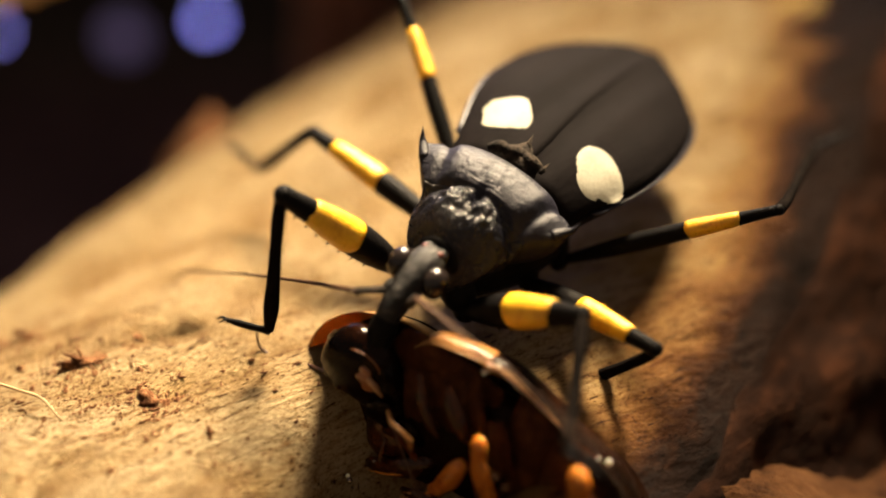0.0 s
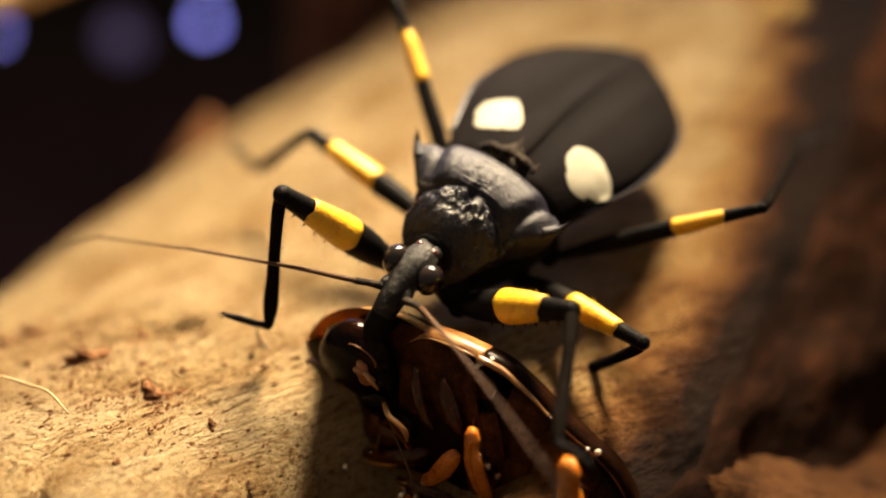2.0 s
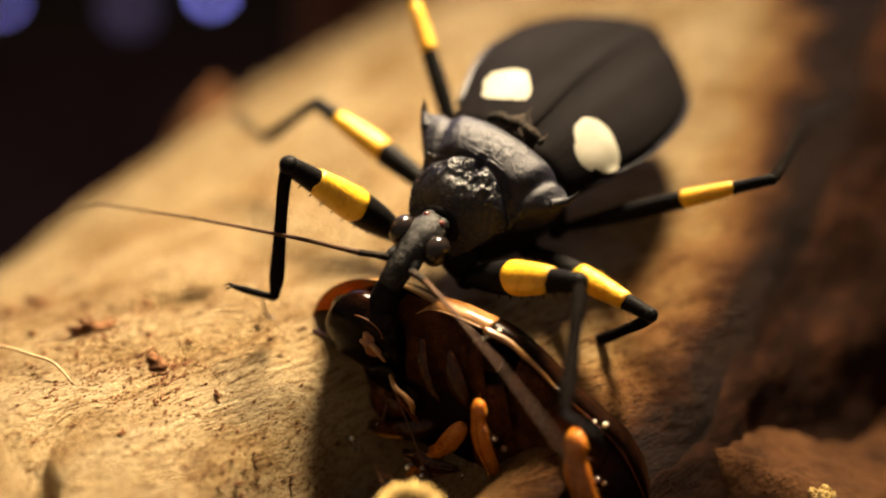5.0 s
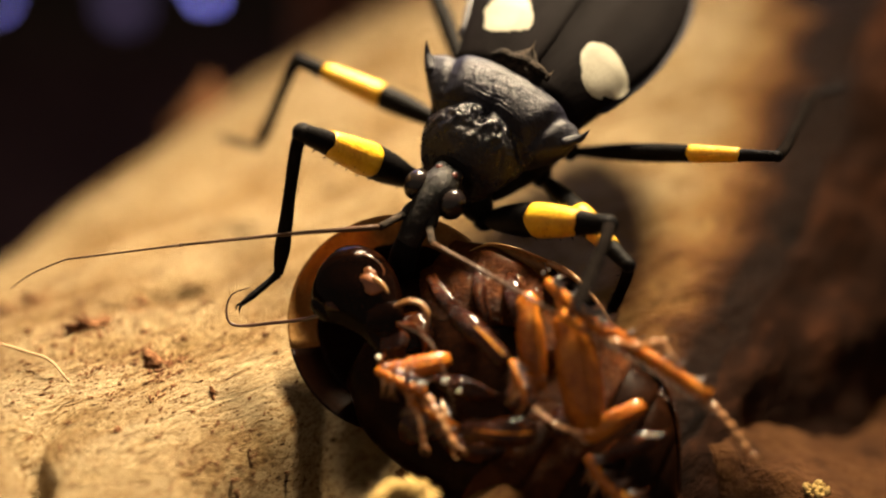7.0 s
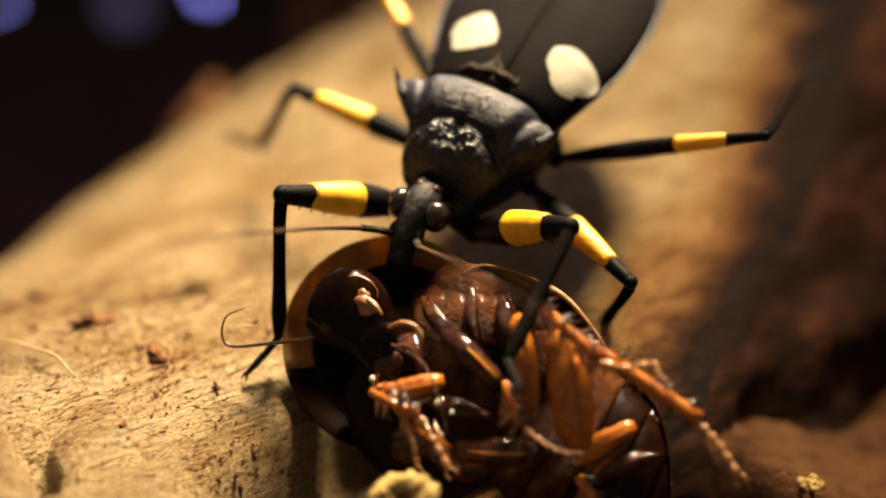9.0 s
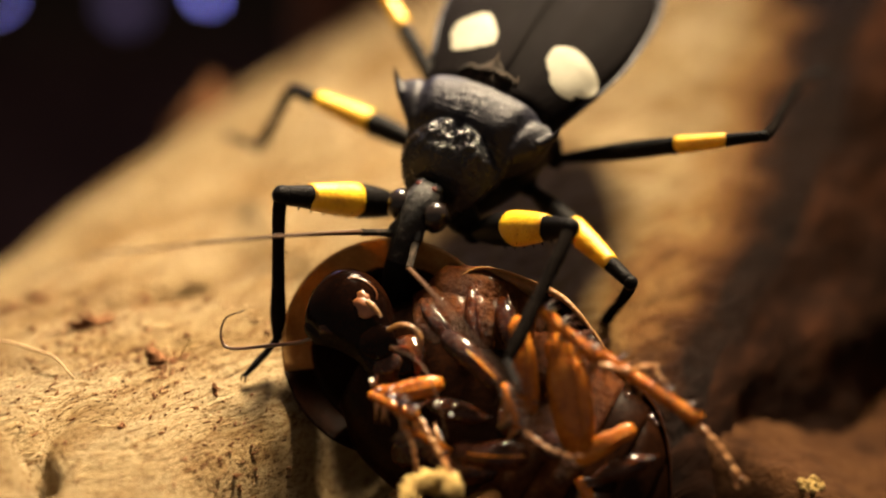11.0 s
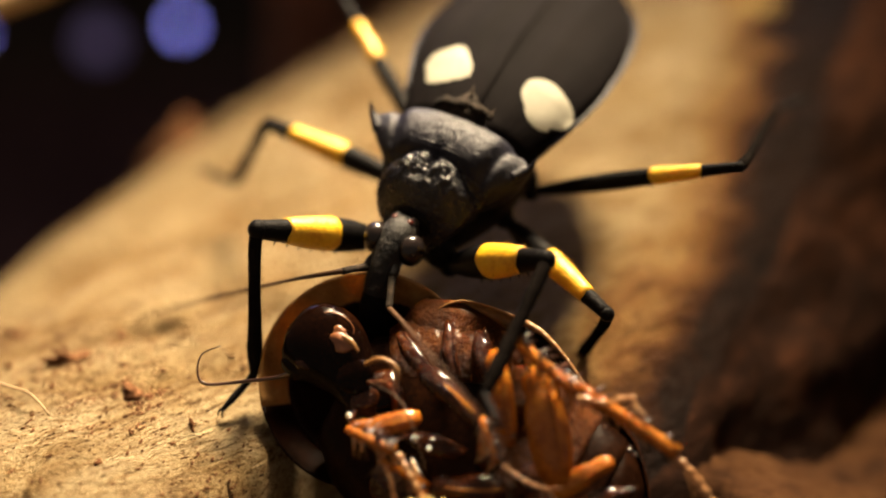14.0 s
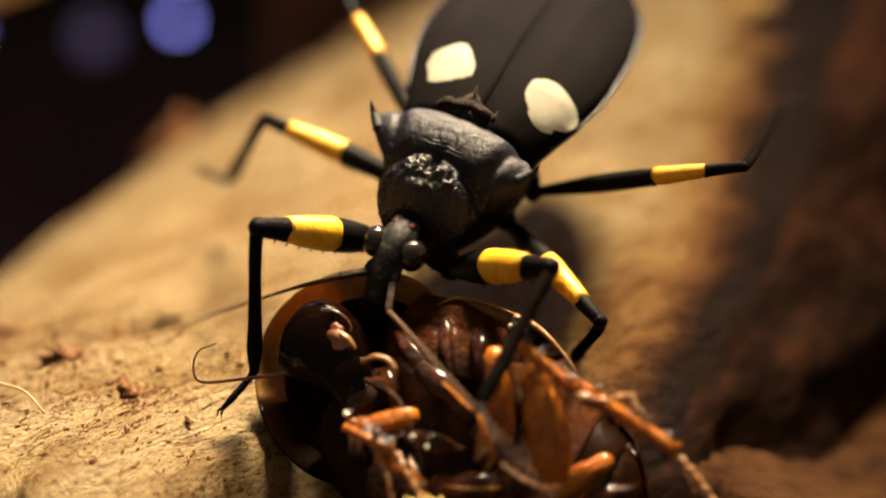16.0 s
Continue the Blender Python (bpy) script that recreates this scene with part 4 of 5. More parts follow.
def build_roach():
    r = holder("cockroach", "reddish brown glossy dead cockroach held belly outwards on the log", "insect")
    bm = bmesh.new()
    loft(bm, shield_plate(0.02, 0.78, 14, 0.35), caps=False)
    disc = part("shield_disc", bm, BELLY, r, "dark middle of the shield")
    bm = bmesh.new()
    rings = shield_plate(0.77, 1.0, 8, 0.16)
    rings = [ring[4:41] for ring in rings]
    loft(bm, [list(row) for row in zip(*rings)])
    rim = part("shield_rim", bm, AMBER, r, "translucent amber rim of the shield")
    # hind arc of the rim in black cuticle, so its shade is painted in
    bm = bmesh.new()
    rings = shield_plate(0.77, 1.0, 8, 0.16)
    rings = [ring[40:] + ring[:5] for ring in rings]
    loft(bm, [list(row) for row in zip(*rings)])
    shaded_rim = part("shield_rim", bm, BELLY, r, "hind part of the shield's rim, blackened for shade")
    collar = (disc, rim, shaded_rim)
    # head: a glossy globe that narrows to the mouth
    bm = bmesh.new()
    tube(bm, [(-1.6, 0.3, 1.2), (-0.6, 0.3, 1.4), (0.6, 0.3, 1.6), (1.8, 0.0, 1.75), (3.0, -0.6, 1.9), (4.1, -1.4, 2.1), (5.0, -2.1, 2.2)],
         [0.5, 1.75, 2.2, 2.4, 2.35, 2.1, 1.75, 1.35, 1.05, 0.8, 0.4], 32, 7, 0.95)
    rough_up(bm, 0.04, 1.0, 6)
    head = part("head", press(bm), PITCH, r, "glossy dark brown head with orange patches")
    for s in (1, -1):
        bm = bmesh.new()
        if s > 0:
            ball(bm, (0.85, 1.55, 2.15), (1.55, 1.0, 1.25), 26)
        else:
            ball(bm, (0.1, -1.35, 1.9), (1.2, 0.8, 1.1), 24)
        eye = part("eye", press(bm), PITCH, head, "glossy black kidney-shaped eye")
        if s > 0:
            bm = bmesh.new()
            loop = [(0.95 + 1.05 * math.cos(a), 1.62 + 0.62 * math.sin(a), 2.2 + 1.27 * math.sqrt(max(0.0, 1 - (0.1 / 1.55 + 0.68 * math.cos(a)) ** 2 - (0.07 + 0.62 * math.sin(a)) ** 2))) for a in (2 * math.pi * k / 20 for k in range(21))]
            tube(bm, loop, [0.045, 0.05, 0.045], 6, 2)
            part("eye_margin", press(bm), FACE, eye, "thin reddish margin of the eye")
        bm = bmesh.new()
        c = (1.75, 0.95, 3.62) if s > 0 else (0.45, -1.05, 3.15)
        ball(bm, c, (0.75, 0.5, 0.26) if s > 0 else (0.6, 0.4, 0.34), 16)
        if s > 0:
            ball(bm, (1.35, 1.35, 3.5), (0.45, 0.4, 0.22), 14)
        rough_up(bm, 0.16, 0.5, s)
        part("face_patch", press(bm), FACE if s > 0 else BROWN, head, "pale orange patch beside the eye")
    bm = bmesh.new()
    tube(bm, [(1.7, 1.3, 3.75), (2.3, 1.2, 3.95), (2.9, 0.95, 3.85)], [0.16, 0.17, 0.13, 0.08], 9, 4)
    part("antenna_base", press(bm), GOLD, head, "bright amber base of a feeler")
    # mouth feelers: a bright bent one and darker ones
    for points, m in (([(3.6, 0.5, 3.2), (4.3, 1.05, 4.1), (5.0, 1.25, 4.3), (5.6, 0.95, 4.2), (5.95, 0.2, 4.0)], GOLD),
                      ([(4.2, -0.3, 3.0), (5.3, 0.1, 3.9), (6.1, -0.3, 3.8), (6.4, -0.9, 3.5)], DULL),
                      ([(4.3, -1.9, 2.8), (4.7, -2.9, 3.4), (5.1, -3.2, 3.2)], BROWN)):
        bm = bmesh.new()
        tube(bm, points, [0.12, 0.15, 0.13, 0.18, 0.10], 9, 5)
        part("palp", bm, m, head, "bent mouth feeler")
    # plates of the face and mouth
    for points, w, m, name in (([(2.6, 0.0, 3.75), (3.4, -0.4, 3.75), (4.1, -0.9, 3.4)], 1.05, PITCH, "clypeus"), ([(3.9, -0.9, 3.4), (4.6, -1.3, 3.2), (5.3, -1.7, 2.7)], 0.85, BROWN, "labrum"),
                               ([(4.3, -0.6, 2.9), (5.3, -0.8, 3.0), (6.1, -1.2, 2.6)], 0.7, PITCH, "jaw")):
        bm = bmesh.new()
        blade(bm, points, [0.5, 0.95, 1.0, 0.85, 0.5], 0.28, w)
        rough_up(bm, 0.05, 0.6, w)
        part(name, press(bm), m, head)
    bm = bmesh.new()
    tube(bm, [(0.0, -1.8, 2.2), (-0.9, -2.5, 1.5), (-2.5, -3.6, 1.3), (-4.3, -4.75, 1.3), (-5.1, -4.4, 1.3), (-5.4, -3.4, 1.3), (-4.7, -2.5, 1.3)], [0.13, 0.12, 0.10, 0.09, 0.07, 0.05, 0.03], 8, 5)
    part("antenna", bm, SPINE, head, "thin curled rust brown feeler")
    bm = bmesh.new()
    tube(bm, [(4.2, -0.2, 3.2), (6.6, -0.3, 4.8), (8.4, -1.5, 5.2), (9.9, -3.1, 5.0)], [0.06, 0.055, 0.05, 0.03], 8, 6)
    part("antenna", bm, FEELER, head, "thin brown feeler")
    # chest and belly plates
    bm = bmesh.new()
    tube(bm, [(2.5, ROACH_MID, -0.5), (5, ROACH_MID, -0.5), (9, ROACH_MID, -0.4), (13, ROACH_MID, -0.3), (16, ROACH_MID, -0.2)], [3.4, 5.0, 5.8, 6.0, 6.0, 5.6], 26, 5, 0.38)
    rough_up(bm, 0.5, 2.5, 4)
    part("thorax", bm, BELLY, r)
    bm = bmesh.new()
    blade(bm, [(3.6, 4.6, -0.6), (5.4, 4.2, -0.3), (7.8, 4.2, -0.1), (10.6, 4.5, -0.1)], [0.5, 0.85, 1.0, 1.0, 0.9, 0.5], 0.4, 2.1)
    rough_up(bm, 0.35, 1.1, 8)
    part("flank_membrane", bm, DULL, r, "wrinkled brown membrane of the flank")
    for i in range(6):
        x0 = 11.5 + 2.0 * i
        bm = bmesh.new()
        rings = []
        for j in range(9):
            t = j / 8
            x = x0 + 2.5 * t
            w = max(0.4, roach_half(x) * 0.95) * (1 - 0.04 * (1 - t))
            h = blend((2.1, 2.5, 2.6, 2.45), t) * min(1.0, w / 4.5)
            rings.append([(x + 0.5 * (1 - abs(math.cos(a))), ROACH_MID + w * math.cos(a), -0.4 + h * math.sin(a) * (1 if math.sin(a) > 0 else 0.6)) for a in (2 * math.pi * k / 30 for k in range(30))])
        loft(bm, rings)
        rough_up(bm, 0.10, 1.2, i)
        part("belly_plate", bm, DULL if i < 2 else BELLY, r)
    # wing cases: amber towards the head, then dark folded wings with a thin golden edge
    def wing_plate(s, x0, x1, lift, scale):
        bm, strip = bmesh.new(), bmesh.new()
        up, lo, rim, band = [], [], [], []
        for i in range(33):
            x = x0 + (x1 - x0) * i / 32
            w = roach_half(x) * scale * (1.0 if s > 0 else 0.78) * math.sin(0.5 * math.pi * min(1, (x - 3.0) / 3.0)) ** 0.6
            inner = -s * w * 0.2
            row = [inner + (s * w - inner) * k / 14 for k in range(15)]
            z = [(-3.1 + 3.0 * (abs(y) / max(w, 0.5)) ** 2.4) * min(1, w / 4) + lift - (0.12 if s > 0 else 0) for y in row]
            up.append([(x, ROACH_MID + y, q) for y, q in zip(row, z)])
            lo.append([(x, ROACH_MID + y, q - 0.2) for y, q in zip(row, z)])
            edge, k = ROACH_MID + s * w, min(1, w / 4)
            wave = 0.12 * noise.noise(Vector((x * 0.9, s, 0)))
            rim.append((x, edge + s * 0.05, z[-1] + 0.35 * k + wave))
            band.append([(x, edge + s * 0.10, z[-1] + 0.35 * k + wave), (x, edge + s * 0.16, z[-1] - 0.4 * k), (x, edge - s * 0.15, z[-1] - 1.15 * k),
                         (x, edge - s * 0.35, z[-1] - 1.05 * k), (x, edge - s * 0.06, z[-1] - 0.3 * k), (x, edge - s * 0.06, z[-1] + 0.3 * k + wave)])
        loft(bm, [a + b[::-1] for a, b in zip(up, lo)])
        rough_up(bm, 0.05, 1.5, s)
        loft(strip, band)
        return bm, strip, rim
    for s in (1, -1):
        bm, strip, rim = wing_plate(s, 4.6 if s > 0 else 7.6, 9.3, 0.05, 1.0)
        case = part("wing_case", bm, TEGMEN, r, "amber brown veined wing case")
        part("case_border", strip, TEGMEN, case, "turned-down amber border of the wing case")
        bm = bmesh.new()
        tube(bm, rim[2::4], [0.03, 0.05, 0.07, 0.06], 8, 3)
        part("case_edge", bm, AMBER, case, "bright amber edge of the wing case")
        bm, strip, rim = wing_plate(s, 9.1, 21.8, -0.05, 0.985)
        wing = part("folded_wing", bm, BELLY, r, "dark folded wing")
        part("wing_border", strip, BELLY, wing)
        bm = bmesh.new()
        tube(bm, rim[:15:2], [0.22, 0.20, 0.16, 0.12, 0.09, 0.05], 8, 3)
        rough_up(bm, 0.05, 0.3, 2)
        part("wing_edge", bm, GOLD, wing, "thin golden edge of the wing")
        bm = bmesh.new()
        tube(bm, rim[12::4], [0.07, 0.08, 0.07, 0.06, 0.03], 8, 3)
        part("wing_edge", bm, BROWN, wing, "thin brown edge of the wing")

    # long narrow plates of the chest, between the head and the thighs
    for a, b, w, m in CHEST:
        bm = bmesh.new()
        a, b = (a[0], a[1], a[2] - 0.45), (b[0], b[1], b[2] - 0.55)
        blade(bm, [a, [(p + q) / 2 + (0.5 if k == 2 else 0.1) for k, (p, q) in enumerate(zip(a, b))], b], [0.7, 0.95, 1.0, 0.95, 0.65], 0.34, w * 1.05)
        rough_up(bm, 0.12, 0.8, len(r.children))
        plate = part("chest_plate", bm, DULL if a[1] > 1.5 else BROWN, r)
        if m:
            bm = bmesh.new()
            a, b = Vector(a), Vector(b)
            tube(bm, [a.lerp(b, 0.2) + Vector((0.5 * w, 0.25 * w, 0.32)), a.lerp(b, 0.6) + Vector((0.55 * w, 0.3 * w, 0.45)), b + Vector((0.2, 0.15, 0.2))], [0.02, 0.05, 0.06, 0.03], 7, 6)
            part("plate_edge", bm, RUST, plate, "amber edge of the plate")
    for c, s in DROPS:
        bm = bmesh.new()
        ball(bm, c, s, 12)
        part("droplet", bm, WET, r, "clear wet droplet")
    for c, s in MILKY_DROPS_AND_GLINTS:
        bm = bmesh.new()
        ball(bm, c, (s, s * 1.2, s), 12)
        part("droplet", bm, MILKY, r, "milky white droplet; three of them are painted glints")

    def leg(coxa, femur, tibia, tarsus, fat=1.0, tib=1.0, dark=False, hip=1.0):
        """Four pieces: hip plate, thigh, spined shin, jointed foot; each a list of points."""
        bm = bmesh.new()
        blade(bm, coxa, [0.4, 0.95, 1.1, 0.95, 0.4], 0.6, fat * hip)
        rough_up(bm, 0.09 * hip, 0.8, len(r.children))
        c = part("coxa", bm, BROWN, r)
        bm = bmesh.new()
        ridge = [Vector(k) + Vector((0.25, 0.55 * fat * hip, 0.42 * fat * hip)) for k in coxa]
        tube(bm, ridge, [0.05, 0.10, 0.12, 0.10, 0.05], 8, 5)
        part("coxa_ridge", bm, BROWN if dark or hip < 1 else RUST, c, "amber edge of the hip plate")
        bm = bmesh.new()
        blade(bm, femur, [0.5, 0.82, 0.93, 0.98, 1.0, 0.98, 0.90, 0.76, 0.82, 0.80, 0.45], 0.62, fat)
        rough_up(bm, 0.08, 0.8, len(r.children))
        f = part("femur", bm, BROWN if dark else RUST, r, "flat glossy orange brown thigh")
        bm = bmesh.new()
        path = smooth_path(femur, 4)
        tube(bm, [q + Vector((0.45 * fat, 0.1, 0.58 * fat)) for q in path[1:-1]], [0.04, 0.08, 0.08, 0.04], 6, 2)
        part("femur_keel", bm, RUST, f, "raised keel along the thigh")
        bm, spines = bmesh.new(), []
        tube(bm, tibia, [0.34 * tib, 0.40 * tib, 0.40 * tib, 0.40 * tib, 0.42 * tib, 0.46 * tib], 12, 6)
        rough_up(bm, 0.05, 0.6, len(r.children))
        path = smooth_path(tibia, 10)
        for i in range(1, len(path)):
            d = (path[min(i + 1, len(path) - 1)] - path[i - 1]).normalized()
            o = Vector((-d.y, d.x, 0.25)).normalized()
            for side in (0.0, math.pi):
                q = Matrix.Rotation(side + random.uniform(-0.7, 0.7), 3, d) @ o
                spines.append((path[i] + q * 0.25 * tib, path[i] + q * (0.35 * tib + random.uniform(0.55, 1.05)) + d * random.uniform(0.35, 0.8), side if i % 3 else 0.0))
        spines = [k for i, k in enumerate(spines) if i % 5 not in (1, 3)]
        t = part("tibia", bm, RUST, r, "rust red shin with long spines")
        for a, b, side in spines:
            bm = bmesh.new()
            spike(bm, a, b, 0.13, 6)
            part("spine", bm, SPINE if side == 0.0 else PALEFOOT, t)
        # the foot: five short joints, each flared at its end, and two claws
        bm = bmesh.new()
        path = smooth_path(tarsus, 12)
        n = len(path) - 1
        for k in range(5):
            seg = [path[int(n * (k + q) / 5)] for q in (0, 0.5, 1)]
            tube(bm, seg, [0.12 * tib, 0.17 * tib, 0.28 * tib, 0.2 * tib], 9, 3)
        end = Vector(tarsus[-1])
        d = (end - Vector(tarsus[-2])).normalized()
        for s in (0.3, -0.3):
            tube(bm, [end, end + d * 0.35 + d.orthogonal() * s, end + d * 0.7 + d.orthogonal() * s * 0.7], [0.07, 0.05, 0.015], 6, 3)
        g = part("tarsus", bm, PALEFOOT, r, "pale jointed foot")
        return c, f, t, g

    roach_legs = [
        leg([(10.8, -1.1, 3.0), (9.1, -1.5, 3.5), (7.4, -1.9, 3.2)], [(7.9, -0.5, 4.1), (6.6, -1.8, 4.6), (5.0, -3.0, 4.5)],
            [(4.9, -3.0, 4.6), (6.3, -2.95, 5.0), (7.8, -2.8, 4.9)], [(8.0, -2.8, 5.0), (9.2, -3.5, 5.1), (10.6, -4.4, 4.8)], 0.58, 0.75, False, 0.95),
        leg([(4.0, 2.9, 1.6), (5.6, 2.2, 2.4), (7.0, 1.7, 2.8)], [(6.4, 1.8, 3.2), (8.4, 1.4, 3.9), (10.7, 0.75, 3.8)],
            [(10.9, 1.0, 4.2), (11.9, 0.2, 4.6), (12.8, -0.7, 4.4)], [(13.1, -0.6, 4.4), (14.6, -0.8, 4.5), (16.0, -0.6, 4.3)], 0.66, 0.6, True, 0.7),
        leg([(6.0, 4.9, 1.2), (7.1, 3.4, 2.0), (8.3, 2.1, 2.2)], [(12.7, 0.4, 3.1), (11.4, 2.1, 3.6), (10.4, 3.5, 3.7), (9.6, 4.6, 3.4)],
            [(10.4, 5.6, 4.3), (12.7, 5.0, 4.7), (14.7, 4.6, 4.6)], [(14.8, 4.4, 4.7), (16.3, 4.8, 4.8), (17.4, 5.7, 4.7), (17.9, 5.3, 4.6)], 0.76, 0.8, False, 0.5),
        leg([(7.8, 5.2, 1.2), (8.9, 4.1, 1.9), (10.0, 2.9, 2.1)], [(16.0, -0.1, 2.9), (14.4, 2.0, 3.6), (13.1, 3.6, 3.7), (12.0, 4.9, 3.4)],
            [(12.5, 5.1, 3.6), (17.3, 4.7, 4.0), (20.9, 4.4, 3.8)], [(21.0, 4.2, 3.8), (22.4, 3.7, 3.4), (23.9, 2.9, 2.8)], 1.18, 0.95, False, 0.5),
        leg([(12.8, -2.8, 1.6), (10.9, -3.9, 2.0), (8.7, -4.3, 1.8)], [(13.7, -1.6, 3.2), (12.1, -2.6, 3.5), (10.0, -3.5, 3.2)],
            [(10.0, -3.5, 3.4), (8.6, -3.6, 4.2), (7.3, -3.6, 4.8)], [(7.2, -3.6, 4.8), (8.2, -4.1, 4.9), (9.0, -5.1, 4.5)], 0.85, 0.6, True, 1.0),
        leg([(17.2, -1.2, 2.0), (18.4, 0.3, 2.5), (19.5, 1.6, 2.0)], [(16.1, -0.6, 2.4), (17.0, 1.0, 2.9), (17.9, 2.5, 2.5)],
            [(16.6, -1.4, 2.0), (18.2, -2.2, 2.4), (20.3, -2.4, 2.4)], [(20.3, -2.4, 2.4), (21.7, -2.5, 2.2), (23.0, -2.5, 1.8)], 0.6, 0.85, False, 0.9),
    ]
    return r, head, collar, roach_legs


bug, limbs, feelers = build_bug()
roach, roach_head, roach_collar, roach_legs = build_roach()


# ---------------------------------------------------------------- what moves
def frame_of(origin, x, z):
    """A pose in millimetres with its x along x and its z as near to z as that allows."""
    x = Vector(x).normalized()
    z = Vector(z)
    z = (z - x * z.dot(x)).normalized()
    m = Matrix((x, z.cross(x), z)).transposed().to_4x4()
    return Matrix.Translation(origin) @ m


def metres(m):
    m = m.copy()
    m.translation *= S
    return m


# seconds, place and turn of the bug
BUG_ROWS = (
    (0.0, (-1.60, 1.33, -0.16, 12.58, 3.86, 55.73)), (5.0, (-1.60, 1.33, -0.16, 12.58, 3.86, 55.73)),
    (6.8, (0.0, 3.95, 2.15, 15.54, -5.45, 57.72)), (7.2, (0.07, 2.67, 2.04, 11.75, -7.1, 58.35)),
    (7.6, (0.25, 2.36, 1.65, 7.4, -7.64, 58.81)), (8.1, (0.09, 2.65, 0.92, 4.17, -6.95, 60.19)),
    (14.5, (0.09, 2.65, 0.92, 4.17, -6.95, 60.19)), (15.0, (0.21, 1.56, 1.31, 5.61, -8.06, 60.12)),
    (16.0, (0.21, 1.56, 1.31, 5.61, -8.06, 60.12)),
)
# knee and ankle of each leg at those stances
STANCE = (0, 0, 1, 2, 3, 4, 4, 5, 5)
LEG_STANCES = {
    ("fore", 1): (((-7.31, 2.44, 10.62), (-8.45, 1.57, 2.14)),
        ((-6.08, 2.80, 12.64), (-7.23, 1.37, 4.24)),
        ((-6.41, 1.73, 12.55), (-8.15, -0.42, 4.41)),
        ((-7.03, 0.26, 10.34), (-7.87, -2.19, 2.13)),
        ((-7.46, 0.78, 9.49), (-7.92, -1.79, 1.29)),
        ((-7.10, -0.46, 10.26), (-7.63, -2.79, 2.00))),
    ("mid", 1): (((-6.58, 16.05, 6.15), (-10.62, 21.94, -0.26)),
        ((-7.07, 15.74, 9.50), (-10.33, 18.73, 0.98)),
        ((-7.28, 14.80, 9.45), (-10.58, 18.53, 1.24)),
        ((-7.32, 15.05, 8.57), (-10.54, 19.42, 0.66)),
        ((-7.75, 15.78, 7.19), (-10.69, 20.79, -0.45)),
        ((-7.60, 14.46, 8.04), (-10.68, 19.27, 0.32))),
    ("hind", 1): (((-1.28, 21.29, 12.64), (-3.31, 36.65, 8.63)),
        ((-0.18, 25.39, 13.55), (-3.00, 40.57, 9.37)),
        ((-0.97, 23.94, 13.81), (-3.86, 39.14, 9.76)),
        ((-1.84, 23.18, 14.00), (-4.22, 38.40, 9.69)),
        ((-3.23, 24.18, 11.33), (-5.58, 39.57, 7.64)),
        ((-2.96, 22.92, 12.13), (-5.34, 38.30, 8.41))),
    ("fore", -1): (((8.51, -3.80, 7.24), (7.51, -12.00, 4.85)),
        ((10.66, -1.30, 9.03), (7.89, -9.32, 10.41)),
        ((10.16, -2.31, 10.04), (9.08, -10.82, 9.47)),
        ((9.46, -1.41, 11.66), (8.34, -9.33, 8.50)),
        ((8.42, -2.86, 9.87), (4.94, -9.77, 6.10)),
        ((8.65, -4.15, 10.04), (4.80, -10.71, 6.03))),
    ("mid", -1): (((12.69, -2.57, 4.08), (9.27, 3.11, -2.85)),
        ((11.78, -1.70, 6.62), (11.10, 3.37, -1.51)),
        ((11.48, -2.90, 7.42), (11.25, 2.37, -0.60)),
        ((11.74, -2.94, 6.87), (11.12, 2.42, -1.07)),
        ((12.02, -1.97, 5.45), (11.03, 3.72, -2.21)),
        ((11.57, -3.53, 5.95), (10.69, 2.45, -1.51))),
    ("hind", -1): (((19.92, 4.96, 8.05), (24.48, 19.45, 3.01)),
        ((20.32, 3.63, 10.06), (24.89, 18.11, 5.04)),
        ((19.91, 2.54, 11.09), (24.47, 17.02, 6.05)),
        ((19.66, 2.47, 11.50), (24.16, 16.99, 6.49)),
        ((19.81, 4.48, 11.04), (24.35, 18.97, 5.99)),
        ((19.84, 3.10, 11.67), (24.39, 17.56, 6.56))),
}
